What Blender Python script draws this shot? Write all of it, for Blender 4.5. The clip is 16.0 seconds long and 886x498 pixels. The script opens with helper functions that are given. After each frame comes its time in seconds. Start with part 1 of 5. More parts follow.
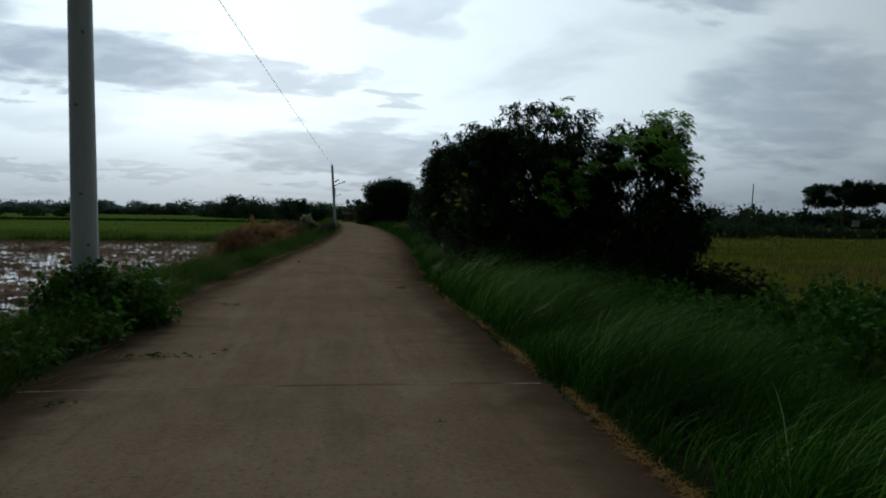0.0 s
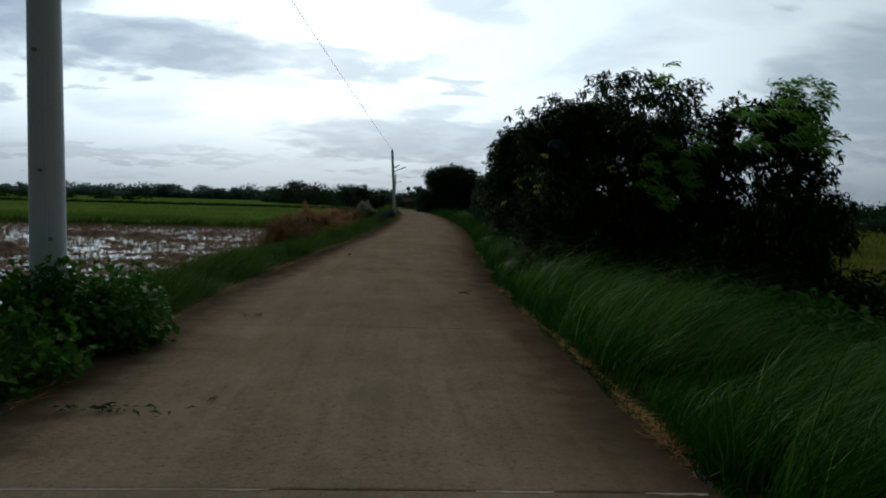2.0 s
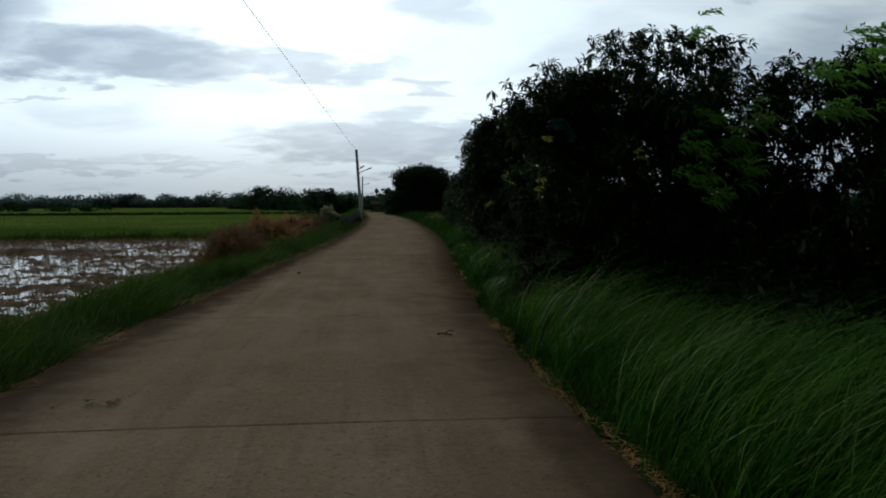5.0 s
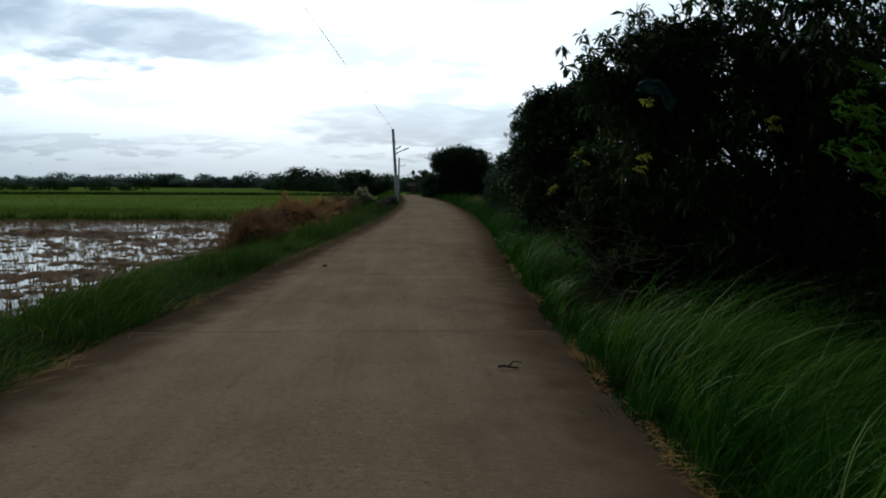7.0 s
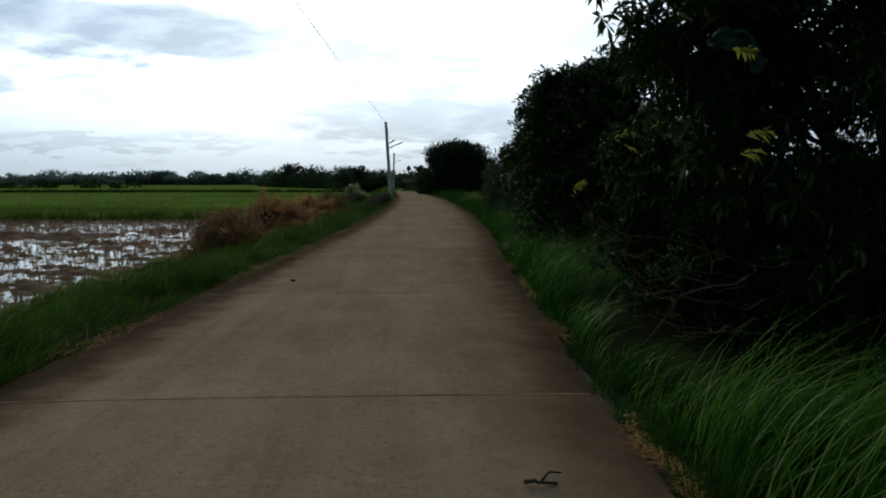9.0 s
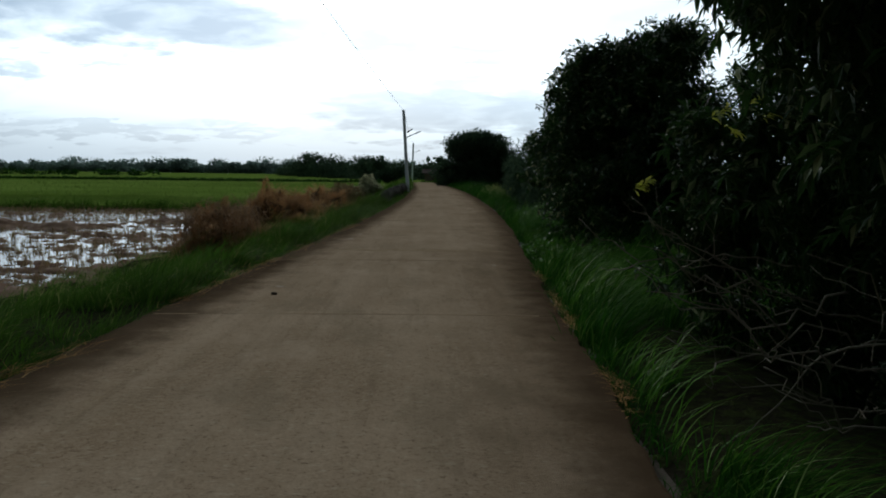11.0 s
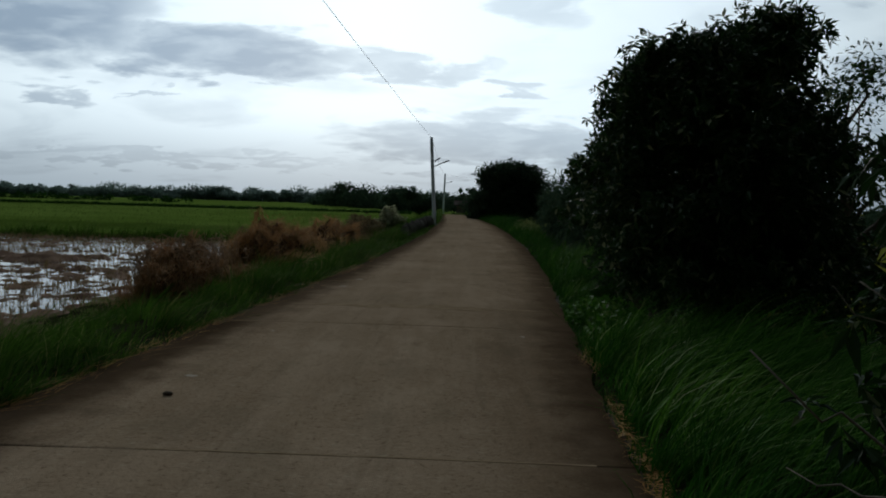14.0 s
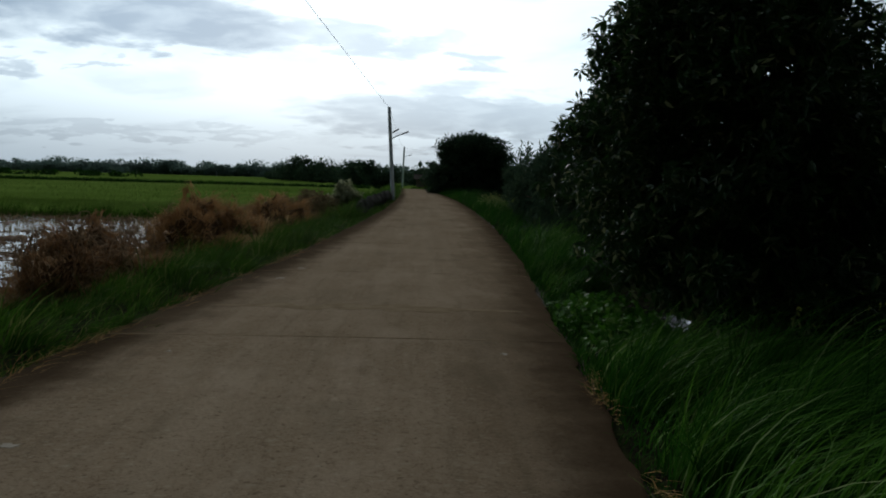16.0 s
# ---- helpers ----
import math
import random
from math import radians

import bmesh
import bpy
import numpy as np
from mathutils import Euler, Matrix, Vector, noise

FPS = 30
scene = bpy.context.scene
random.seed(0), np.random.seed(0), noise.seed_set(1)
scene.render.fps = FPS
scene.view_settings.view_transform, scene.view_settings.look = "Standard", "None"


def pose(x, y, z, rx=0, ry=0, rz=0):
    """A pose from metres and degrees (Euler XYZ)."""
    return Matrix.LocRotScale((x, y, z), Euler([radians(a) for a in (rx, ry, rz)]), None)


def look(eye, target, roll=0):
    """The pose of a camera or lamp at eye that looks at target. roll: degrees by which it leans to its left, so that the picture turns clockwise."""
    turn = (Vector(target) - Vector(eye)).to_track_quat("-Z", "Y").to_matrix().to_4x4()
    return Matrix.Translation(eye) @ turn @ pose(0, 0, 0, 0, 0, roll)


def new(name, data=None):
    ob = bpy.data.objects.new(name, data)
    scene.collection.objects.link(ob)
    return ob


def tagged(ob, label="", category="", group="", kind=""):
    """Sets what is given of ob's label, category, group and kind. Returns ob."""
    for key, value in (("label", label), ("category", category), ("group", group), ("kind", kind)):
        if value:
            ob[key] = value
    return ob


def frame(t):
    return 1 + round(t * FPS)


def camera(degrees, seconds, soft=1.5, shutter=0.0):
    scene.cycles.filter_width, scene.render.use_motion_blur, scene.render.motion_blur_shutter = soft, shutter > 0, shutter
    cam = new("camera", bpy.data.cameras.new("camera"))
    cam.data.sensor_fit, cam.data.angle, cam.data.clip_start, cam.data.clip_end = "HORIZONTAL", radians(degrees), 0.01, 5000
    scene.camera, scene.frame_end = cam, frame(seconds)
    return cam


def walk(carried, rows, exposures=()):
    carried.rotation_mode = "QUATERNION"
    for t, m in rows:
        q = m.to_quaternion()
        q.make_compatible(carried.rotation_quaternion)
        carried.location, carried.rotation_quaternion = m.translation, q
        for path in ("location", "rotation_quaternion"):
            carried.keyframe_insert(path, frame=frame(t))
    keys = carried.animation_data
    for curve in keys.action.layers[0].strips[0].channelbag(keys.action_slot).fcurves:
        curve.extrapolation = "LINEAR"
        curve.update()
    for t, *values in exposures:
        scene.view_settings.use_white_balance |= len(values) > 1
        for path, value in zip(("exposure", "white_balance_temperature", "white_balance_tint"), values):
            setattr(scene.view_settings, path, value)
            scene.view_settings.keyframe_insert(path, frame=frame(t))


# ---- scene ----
cam = camera(60.5, 16.0, soft=1.9)
PATH = [
    (0, (-0.125, -0.414, 1.355), (0.15, 1.565, 1.262), 0.8),
    (0.5, (-0.07, 0.222, 1.372), (0.217, 2.198, 1.247), 0.7),
    (1, (-0.034, 0.855, 1.372), (0.147, 2.842, 1.233), 1.3),
    (1.5, (-0.036, 1.439, 1.371), (0.21, 3.416, 1.195), 0.6),
    (2, (0.008, 2.036, 1.362), (0.126, 4.029, 1.234), 1.6),
    (2.5, (0.021, 2.752, 1.358), (0.265, 4.73, 1.19), -0.5),
    (3, (0.025, 3.305, 1.332), (0.197, 5.294, 1.21), 1.1),
    (3.5, (0.097, 3.811, 1.369), (0.315, 5.794, 1.227), -0.0),
    (5.8, (0.23, 6.08, 1.411), (0.393, 8.07, 1.293), 0.2),
    (6, (0.214, 6.296, 1.423), (0.371, 8.286, 1.294), 0.7),
    (6.5, (0.206, 6.91, 1.411), (0.325, 8.901, 1.262), -0.5),
    (7, (0.21, 7.407, 1.397), (0.309, 9.397, 1.226), 0.3),
    (7.5, (0.265, 8.026, 1.392), (0.384, 10.014, 1.205), 0.2),
    (8, (0.277, 8.643, 1.408), (0.343, 10.634, 1.235), -0.2),
    (8.5, (0.323, 9.233, 1.391), (0.396, 11.228, 1.269), 1.6),
    (9, (0.361, 9.693, 1.398), (0.468, 11.682, 1.216), 0.0),
    (11.3, (0.596, 11.942, 1.427), (0.627, 13.93, 1.211), 1.1),
    (11.5, (0.643, 12.149, 1.43), (0.602, 14.135, 1.198), 0.7),
    (12, (0.563, 12.746, 1.411), (0.521, 14.736, 1.209), 0.6),
    (12.5, (0.624, 13.263, 1.415), (0.66, 15.257, 1.265), 0.4),
    (13, (0.679, 13.852, 1.414), (0.706, 15.849, 1.302), 1.0),
    (13.5, (0.776, 14.35, 1.438), (0.84, 16.345, 1.31), -0.2),
    (14, (0.87, 14.866, 1.438), (0.836, 16.862, 1.313), 1.7),
    (14.5, (0.868, 15.504, 1.423), (0.876, 17.495, 1.23), -0.3),
    (15, (0.874, 16.131, 1.391), (0.822, 18.123, 1.218), 0.3),
    (15.5, (0.85, 16.551, 1.415), (0.927, 18.54, 1.227), 0.6),
    (16, (0.865, 16.906, 1.439), (0.938, 18.895, 1.249), 1.6),
]
walk(cam, [(t, look(eye, target, roll)) for t, eye, target, roll in PATH],
     exposures=[(0, -0.12), (2.0, 0.0), (3.5, -0.02), (5.8, -0.04), (6.6, 0.0), (7.0, 0.30), (7.6, 0.44), (8.1, 0.36), (8.5, 0.07), (9.0, 0.36), (11.5, 0.44), (12.0, 0.26), (12.6, 0.08), (13.0, -0.05), (13.5, 0.03), (14.0, -0.12), (15.0, 0.04), (16, 0.10)])

# ---- world and sun ----
SUN_AZ, SUN_EL = radians(-7), radians(16)      # azimuth from +y towards +x
SKY_BASE = 0.045
SUN_DIR = Vector((math.sin(SUN_AZ) * math.cos(SUN_EL), math.cos(SUN_AZ) * math.cos(SUN_EL), math.sin(SUN_EL)))


class Nodes:
    """Small helper to write node trees."""

    def __init__(self, tree):
        self.t = tree
        tree.nodes.clear()

    def n(self, kind, **kw):
        node = self.t.nodes.new(kind)
        for k, v in kw.items():
            if k in ("operation", "blend_type", "data_type"):
                if k == "operation":
                    node.operation = v
                elif k == "blend_type":
                    node.blend_type = v
                else:
                    node.data_type = v
        return node

    def put(self, node, key, value):
        sock = node.inputs[key]
        if isinstance(value, bpy.types.NodeSocket):
            self.t.links.new(value, sock)
        elif isinstance(value, (tuple, list)) and len(value) == 3 and sock.type == "RGBA":
            sock.default_value = (*value, 1)
        else:
            sock.default_value = value

    def math(self, op, a, b=0.0, c=0.0, clamp=False):
        node = self.n("ShaderNodeMath", operation=op)
        node.use_clamp = clamp
        self.put(node, 0, a), self.put(node, 1, b), self.put(node, 2, c)
        return node.outputs[0]

    def mix(self, fac, a, b, blend="MIX"):
        node = self.n("ShaderNodeMixRGB", blend_type=blend)
        self.put(node, 0, fac), self.put(node, 1, a), self.put(node, 2, b)
        return node.outputs[0]

    def noise(self, vec, scale, detail=4.0, rough=0.55, distort=0.0):
        node = self.n("ShaderNodeTexNoise")
        if vec is not None:
            self.put(node, "Vector", vec)
        self.put(node, "Scale", scale), self.put(node, "Detail", detail), self.put(node, "Roughness", rough), self.put(node, "Distortion", distort)
        return node.outputs[0]

    def smooth(self, x, lo, hi, a=0.0, b=1.0):
        node = self.n("ShaderNodeMapRange")
        node.interpolation_type = "SMOOTHSTEP"
        self.put(node, 0, x), self.put(node, 1, lo), self.put(node, 2, hi), self.put(node, 3, a), self.put(node, 4, b)
        return node.outputs[0]

    def mapped(self, vec, scale=(1, 1, 1), rot=(0, 0, 0), loc=(0, 0, 0)):
        node = self.n("ShaderNodeMapping")
        self.put(node, "Vector", vec)
        node.inputs["Scale"].default_value, node.inputs["Rotation"].default_value = scale, rot
        node.inputs["Location"].default_value = loc
        return node.outputs[0]

    def bump(self, height, strength=0.4, dist=0.02):
        node = self.n("ShaderNodeBump")
        self.put(node, "Height", height), self.put(node, "Strength", strength), self.put(node, "Distance", dist)
        return node.outputs[0]


def build_world():
    world = bpy.data.worlds.new("overcast_evening")
    scene.world = world
    world.use_nodes = True
    k = Nodes(world.node_tree)
    sky = k.n("ShaderNodeTexSky")
    sky.sky_type, sky.sun_disc, sky.sun_elevation, sky.sun_rotation = "NISHITA", False, SUN_EL, SUN_AZ
    sky.air_density, sky.dust_density = 1.2, 2.0
    nishita = k.mix(1.0, sky.outputs[0], (0.075, 0.075, 0.075), "MULTIPLY")
    coord = k.n("ShaderNodeTexCoord").outputs["Generated"]
    sep = k.n("ShaderNodeSeparateXYZ")
    k.put(sep, 0, coord)
    up = k.math("MAXIMUM", sep.outputs[2], 0.0)
    # cloud layer seen in perspective: direction over height
    flat = k.math("ADD", up, 0.22)
    comb = k.n("ShaderNodeCombineXYZ")
    k.put(comb, 0, k.math("DIVIDE", sep.outputs[0], flat)), k.put(comb, 1, k.math("DIVIDE", sep.outputs[1], flat))
    big = k.noise(k.mapped(comb.outputs[0], (1.0, 1.25, 1), loc=(3.1, 1.7, 0)), 1.5, 5.0, 0.52, 0.5)
    warp = k.noise(k.mapped(comb.outputs[0], (1.0, 1.3, 1), loc=(1.2, 5.2, 0)), 4.0, 6.0, 0.55, 0.3)
    fine = k.noise(k.mapped(comb.outputs[0], (1.0, 1.3, 1), loc=(7.4, 2.2, 0)), 6.0, 5.0, 0.5, 0.3)
    el = k.math("ADD", up, k.math("MULTIPLY_ADD", warp, 0.09, -0.045))
    el = k.math("ADD", el, k.math("MULTIPLY_ADD", fine, 0.03, -0.015))
    az = k.math("ADD", k.math("DIVIDE", sep.outputs[0], k.math("MAXIMUM", sep.outputs[1], 0.2)), k.math("MULTIPLY_ADD", fine, 0.16, -0.08))

    def bank(a0, e0, wide, high, dense):
        """One grey cloud bank about an azimuth and a height, with soft ragged edges."""
        p = k.math("POWER", k.math("ABSOLUTE", k.math("DIVIDE", k.math("SUBTRACT", az, a0), wide)), 2.0)
        q = k.math("POWER", k.math("ABSOLUTE", k.math("DIVIDE", k.math("SUBTRACT", el, e0), high)), 2.0)
        return k.smooth(k.math("ADD", p, q), 1.45, 0.25, 0.0, dense)

    cover = k.smooth(big, 0.48, 0.68, 0.0, 0.30)
    for row in ((-0.56, 0.215, 0.17, 0.075, 0.95), (-0.32, 0.172, 0.20, 0.034, 0.88), (-0.10, 0.168, 0.15, 0.016, 0.55), (0.07, 0.150, 0.04, 0.010, 0.5),
                (-0.53, 0.108, 0.055, 0.014, 0.65), (-0.40, 0.124, 0.03, 0.006, 0.5), (0.03, 0.078, 0.19, 0.036, 0.62), (0.30, 0.070, 0.20, 0.040, 0.5),
                (0.10, 0.255, 0.06, 0.045, 0.4), (0.64, 0.135, 0.17, 0.075, 0.6), (0.52, 0.270, 0.14, 0.032, 0.62), (-0.45, 0.045, 0.30, 0.010, 0.35)):
        cover = k.math("MAXIMUM", cover, bank(*row))
    cover = k.math("MULTIPLY", cover, k.smooth(fine, 0.30, 0.62, 0.72, 1.0))
    # glow of the veiled sun, wide and low ahead
    dot = k.n("ShaderNodeVectorMath", operation="DOT_PRODUCT")
    k.put(dot, 0, coord)
    dot.inputs[1].default_value = SUN_DIR
    glow = k.math("POWER", k.math("MAXIMUM", dot.outputs["Value"], 0.0), 2.4)
    low = k.smooth(up, 0.0, 0.12)                                   # grey veil at the horizon
    bright = k.math("MULTIPLY_ADD", k.math("MULTIPLY", glow, k.math("MULTIPLY_ADD", low, 0.56, 0.52)), 1.10, SKY_BASE)
    bright = k.math("MULTIPLY", bright, k.smooth(up, 0.30, 0.85, 1.0, 0.62))     # unseen sky overhead, dimmed to cut the light on the ground
    lit = k.mix(1.0, k.mix(low, (0.77, 0.965, 1.13), (0.815, 0.965, 1.06)), bright, "MULTIPLY")
    dark = k.mix(1.0, (0.60, 0.84, 1.13), k.math("MULTIPLY_ADD", bright, 0.42, 0.01), "MULTIPLY")
    clouds = k.mix(cover, lit, dark)
    total = k.mix(0.975, nishita, clouds)
    bg = k.n("ShaderNodeBackground")
    k.put(bg, 0, total), k.put(bg, 1, 1.0)
    out = k.n("ShaderNodeOutputWorld")
    k.t.links.new(bg.outputs[0], out.inputs[0])


build_world()
sun = new("sun", bpy.data.lights.new("sun", "SUN"))
sun.data.energy, sun.data.angle, sun.data.color = 0.5, radians(18), (1.0, 0.95, 0.88)
sun.matrix_world = look((0, 0, 30), tuple(Vector((0, 0, 30)) - SUN_DIR))


# ---- materials ----
def material(name, make, rough=0.8, spec=0.3):
    """make(k) returns colour, and perhaps a height for the relief and a roughness."""
    m = bpy.data.materials.new(name)
    m.use_nodes = True
    k = Nodes(m.node_tree)
    got = make(k)
    bsdf = k.n("ShaderNodeBsdfPrincipled")
    k.put(bsdf, "Base Color", got["color"]), k.put(bsdf, "Roughness", got.get("rough", rough))
    k.put(bsdf, "Specular IOR Level", spec)
    if "metal" in got:
        k.put(bsdf, "Metallic", got["metal"])
    if "height" in got:
        k.put(bsdf, "Normal", k.bump(got["height"], got.get("strength", 0.5), got.get("dist", 0.02)))
    shader = bsdf.outputs[0]
    if got.get("thin"):
        tr = k.n("ShaderNodeBsdfTranslucent")
        k.put(tr, 0, got["color"])
        add = k.n("ShaderNodeMixShader")
        k.put(add, 0, got["thin"])
        k.t.links.new(shader, add.inputs[1]), k.t.links.new(tr.outputs[0], add.inputs[2])
        shader = add.outputs[0]
    out = k.n("ShaderNodeOutputMaterial")
    k.t.links.new(shader, out.inputs[0])
    return m


def place(k):
    return k.n("ShaderNodeNewGeometry").outputs["Position"]


def island(k):
    return k.n("ShaderNodeNewGeometry").outputs["Random Per Island"]


def ramp(k, fac, *stops):
    node = k.n("ShaderNodeValToRGB")
    k.put(node, 0, fac)
    el = node.color_ramp.elements
    while len(el) < len(stops):
        el.new(0.5)
    for e, (p, c) in zip(el, stops):
        e.position, e.color = p, (*c, 1)
    return node.outputs[0]


def mottled(a, b, c, big=0.6, small=14.0, dist=0.02, rough=0.85, strength=0.5):
    def make(k):
        p = place(k)
        n1, n2 = k.noise(p, big, 5), k.noise(p, small, 6, 0.65)
        col = k.mix(k.smooth(n1, 0.35, 0.65), a, b)
        col = k.mix(k.smooth(n2, 0.45, 0.75, 0, 0.7), col, c)
        return {"color": col, "height": n2, "dist": dist, "rough": rough, "strength": strength}
    return make


def concrete(k):
    p = place(k)
    uv = k.n("ShaderNodeUVMap").outputs[0]
    sep = k.n("ShaderNodeSeparateXYZ")
    k.put(sep, 0, uv)
    big, mid = k.noise(p, 0.5, 4, 0.6), k.noise(p, 2.6, 6, 0.62)
    grain, pits = k.noise(p, 130, 4, 0.75), k.noise(p, 24, 7, 0.8)
    broom = k.noise(k.mapped(p, (5, 38, 1)), 1.0, 4, 0.6)
    tracks = k.noise(k.mapped(p, (3.2, 0.12, 1)), 1.0, 3, 0.5)
    rnd = k.n("ShaderNodeObjectInfo").outputs["Random"]
    col = k.mix(k.smooth(big, 0.3, 0.7), (0.351, 0.253, 0.164), (0.452, 0.334, 0.227))
    col = k.mix(k.smooth(tracks, 0.42, 0.68, 0, 0.45), col, (0.506, 0.383, 0.269))
    col = k.mix(k.smooth(mid, 0.46, 0.70, 0, 0.22), col, (0.268, 0.191, 0.125))
    col = k.mix(k.smooth(broom, 0.5, 0.75, 0, 0.10), col, (0.147, 0.101, 0.064))
    col = k.mix(k.smooth(pits, 0.53, 0.68, 0, 0.75), col, (0.475, 0.367, 0.260))
    col = k.mix(k.smooth(grain, 0.56, 0.72, 0, 0.5), col, (0.486, 0.378, 0.271))
    col = k.mix(k.smooth(pits, 0.47, 0.33, 0, 0.75), col, (0.110, 0.074, 0.046))
    col = k.mix(k.smooth(grain, 0.44, 0.30, 0, 0.6), col, (0.084, 0.059, 0.039))
    streak = k.noise(k.mapped(p, (7.5, 0.5, 1), loc=(2, 9, 0)), 1.0, 4, 0.6)
    col = k.mix(k.smooth(streak, 0.50, 0.72, 0, 0.34), col, (0.195, 0.147, 0.093))
    chips = k.noise(k.mapped(p, (6.0, 14.0, 1), loc=(4, 3, 0)), 2.2, 3, 0.5)
    col = k.mix(k.smooth(chips, 0.60, 0.68, 0, 0.5), col, (0.545, 0.458, 0.331))
    fleck = k.noise(k.mapped(p, (1, 1.6, 1), loc=(8, 1, 0)), 55, 3, 0.7)
    col = k.mix(k.smooth(fleck, 0.55, 0.70, 0, 0.55), col, (0.606, 0.468, 0.326))
    col = k.mix(k.smooth(fleck, 0.45, 0.32, 0, 0.55), col, (0.101, 0.068, 0.040))
    # earth washed over both sides
    patch = k.noise(k.mapped(p, (1.0, 0.55, 1), loc=(5, 2, 0)), 1.15, 5, 0.65)
    col = k.mix(k.smooth(patch, 0.52, 0.66, 0, 0.4), col, (0.247, 0.194, 0.129))
    col = k.mix(k.smooth(patch, 0.46, 0.34, 0, 0.35), col, (0.548, 0.420, 0.302))
    # right side darkened: earth stain, with the trees' shade in the same colour
    stain_shade = k.smooth(k.math("ADD", sep.outputs[0], k.math("MULTIPLY_ADD", patch, 0.3, -0.15)), 0.66, 0.98, 0, 0.56)
    col = k.mix(stain_shade, col, (0.119, 0.078, 0.043))
    side = k.math("ADD", k.math("ABSOLUTE", k.math("SUBTRACT", sep.outputs[0], 0.5)), k.smooth(sep.outputs[0], 0.5, 0.3, 0, 0.05))
    earth = k.smooth(k.math("ADD", side, k.math("MULTIPLY_ADD", mid, 0.17, -0.085)), 0.345, 0.505, 0, 0.88)
    col = k.mix(earth, col, (0.057, 0.036, 0.020))
    col = k.mix(k.math("MULTIPLY_ADD", rnd, 0.22, 0.0), col, (0.316, 0.228, 0.152))
    h = k.math("ADD", k.math("MULTIPLY", grain, 0.6), k.math("ADD", k.math("MULTIPLY", broom, 0.2), k.math("MULTIPLY", mid, 0.3)))
    return {"color": col, "height": h, "dist": 0.012, "strength": 0.8, "rough": k.smooth(mid, 0.3, 0.7, 0.72, 0.92)}


def blades(a, b, c, thin=0.25, rough=0.55):
    def make(k):
        r = island(k)
        n = k.noise(place(k), 0.7, 3)
        col = ramp(k, r, (0.0, a), (0.55, b), (0.88, b), (1.0, c))
        col = k.mix(k.smooth(n, 0.35, 0.65, 0, 0.6), col, a)
        return {"color": col, "thin": thin, "rough": rough}
    return make


def steel(k):
    p = place(k)
    n, f = k.noise(k.mapped(p, (1, 1, 0.15)), 9, 5), k.noise(p, 50, 4)
    col = k.mix(k.smooth(n, 0.35, 0.7), (0.76, 0.85, 0.95), (0.84, 0.91, 0.98))
    col = k.mix(k.smooth(f, 0.6, 0.75, 0, 0.5), col, (0.2, 0.18, 0.16))
    return {"color": col, "rough": 0.6, "height": f, "dist": 0.002}


def field_ground(k):
    p = place(k)
    sep = k.n("ShaderNodeSeparateXYZ")
    k.put(sep, 0, p)
    big, row = k.noise(k.mapped(p, (0.05, 0.12, 1)), 1.0, 4, 0.6), k.noise(k.mapped(p, (0.5, 3.5, 1)), 1.0, 4, 0.6)
    fine = k.noise(p, 9, 5, 0.7)
    left = k.mix(k.smooth(big, 0.35, 0.65), (0.13, 0.215, 0.034), (0.18, 0.275, 0.055))
    right = k.mix(k.smooth(big, 0.38, 0.62), (0.125, 0.165, 0.018), (0.20, 0.20, 0.034))
    col = k.mix(k.smooth(sep.outputs[0], 0.0, 3.0), left, right)
    col = k.mix(k.smooth(row, 0.5, 0.75, 0, 0.5), col, (0.05, 0.085, 0.018))
    col = k.mix(k.smooth(fine, 0.55, 0.8, 0, 0.5), col, (0.13, 0.21, 0.04))
    # bare earth bank beside the road
    bank = k.smooth(k.math("ABSOLUTE", k.math("SUBTRACT", sep.outputs[0], 0.0)), 6.0, 8.5)
    soil = k.mix(k.smooth(fine, 0.4, 0.65), (0.03, 0.027, 0.018), (0.045, 0.06, 0.02))
    col = k.mix(k.math("MAXIMUM", bank, k.smooth(sep.outputs[1], 55, 70)), soil, col)
    return {"color": col, "height": fine, "dist": 0.12, "strength": 0.8, "rough": 0.9}


def mud(k):
    p = place(k)
    n, f = k.noise(p, 1.1, 5, 0.6), k.noise(p, 16, 5, 0.7)
    col = k.mix(k.smooth(n, 0.35, 0.65), (0.15, 0.085, 0.056), (0.28, 0.175, 0.115))
    col = k.mix(k.smooth(f, 0.5, 0.72, 0, 0.6), col, (0.26, 0.18, 0.10))
    return {"color": col, "height": f, "dist": 0.04, "rough": 0.85}


def water(k):
    p = place(k)
    n = k.noise(k.mapped(p, (1, 0.6, 1)), 5, 3, 0.6)
    return {"color": (0.045, 0.036, 0.028), "rough": 0.07, "height": n, "dist": 0.015, "strength": 0.4}


def bark(k):
    p = place(k)
    n = k.noise(k.mapped(p, (6, 6, 1.2)), 3, 6, 0.7)
    return {"color": k.mix(n, (0.05, 0.04, 0.03), (0.17, 0.14, 0.11)), "height": n, "dist": 0.015, "rough": 0.9}


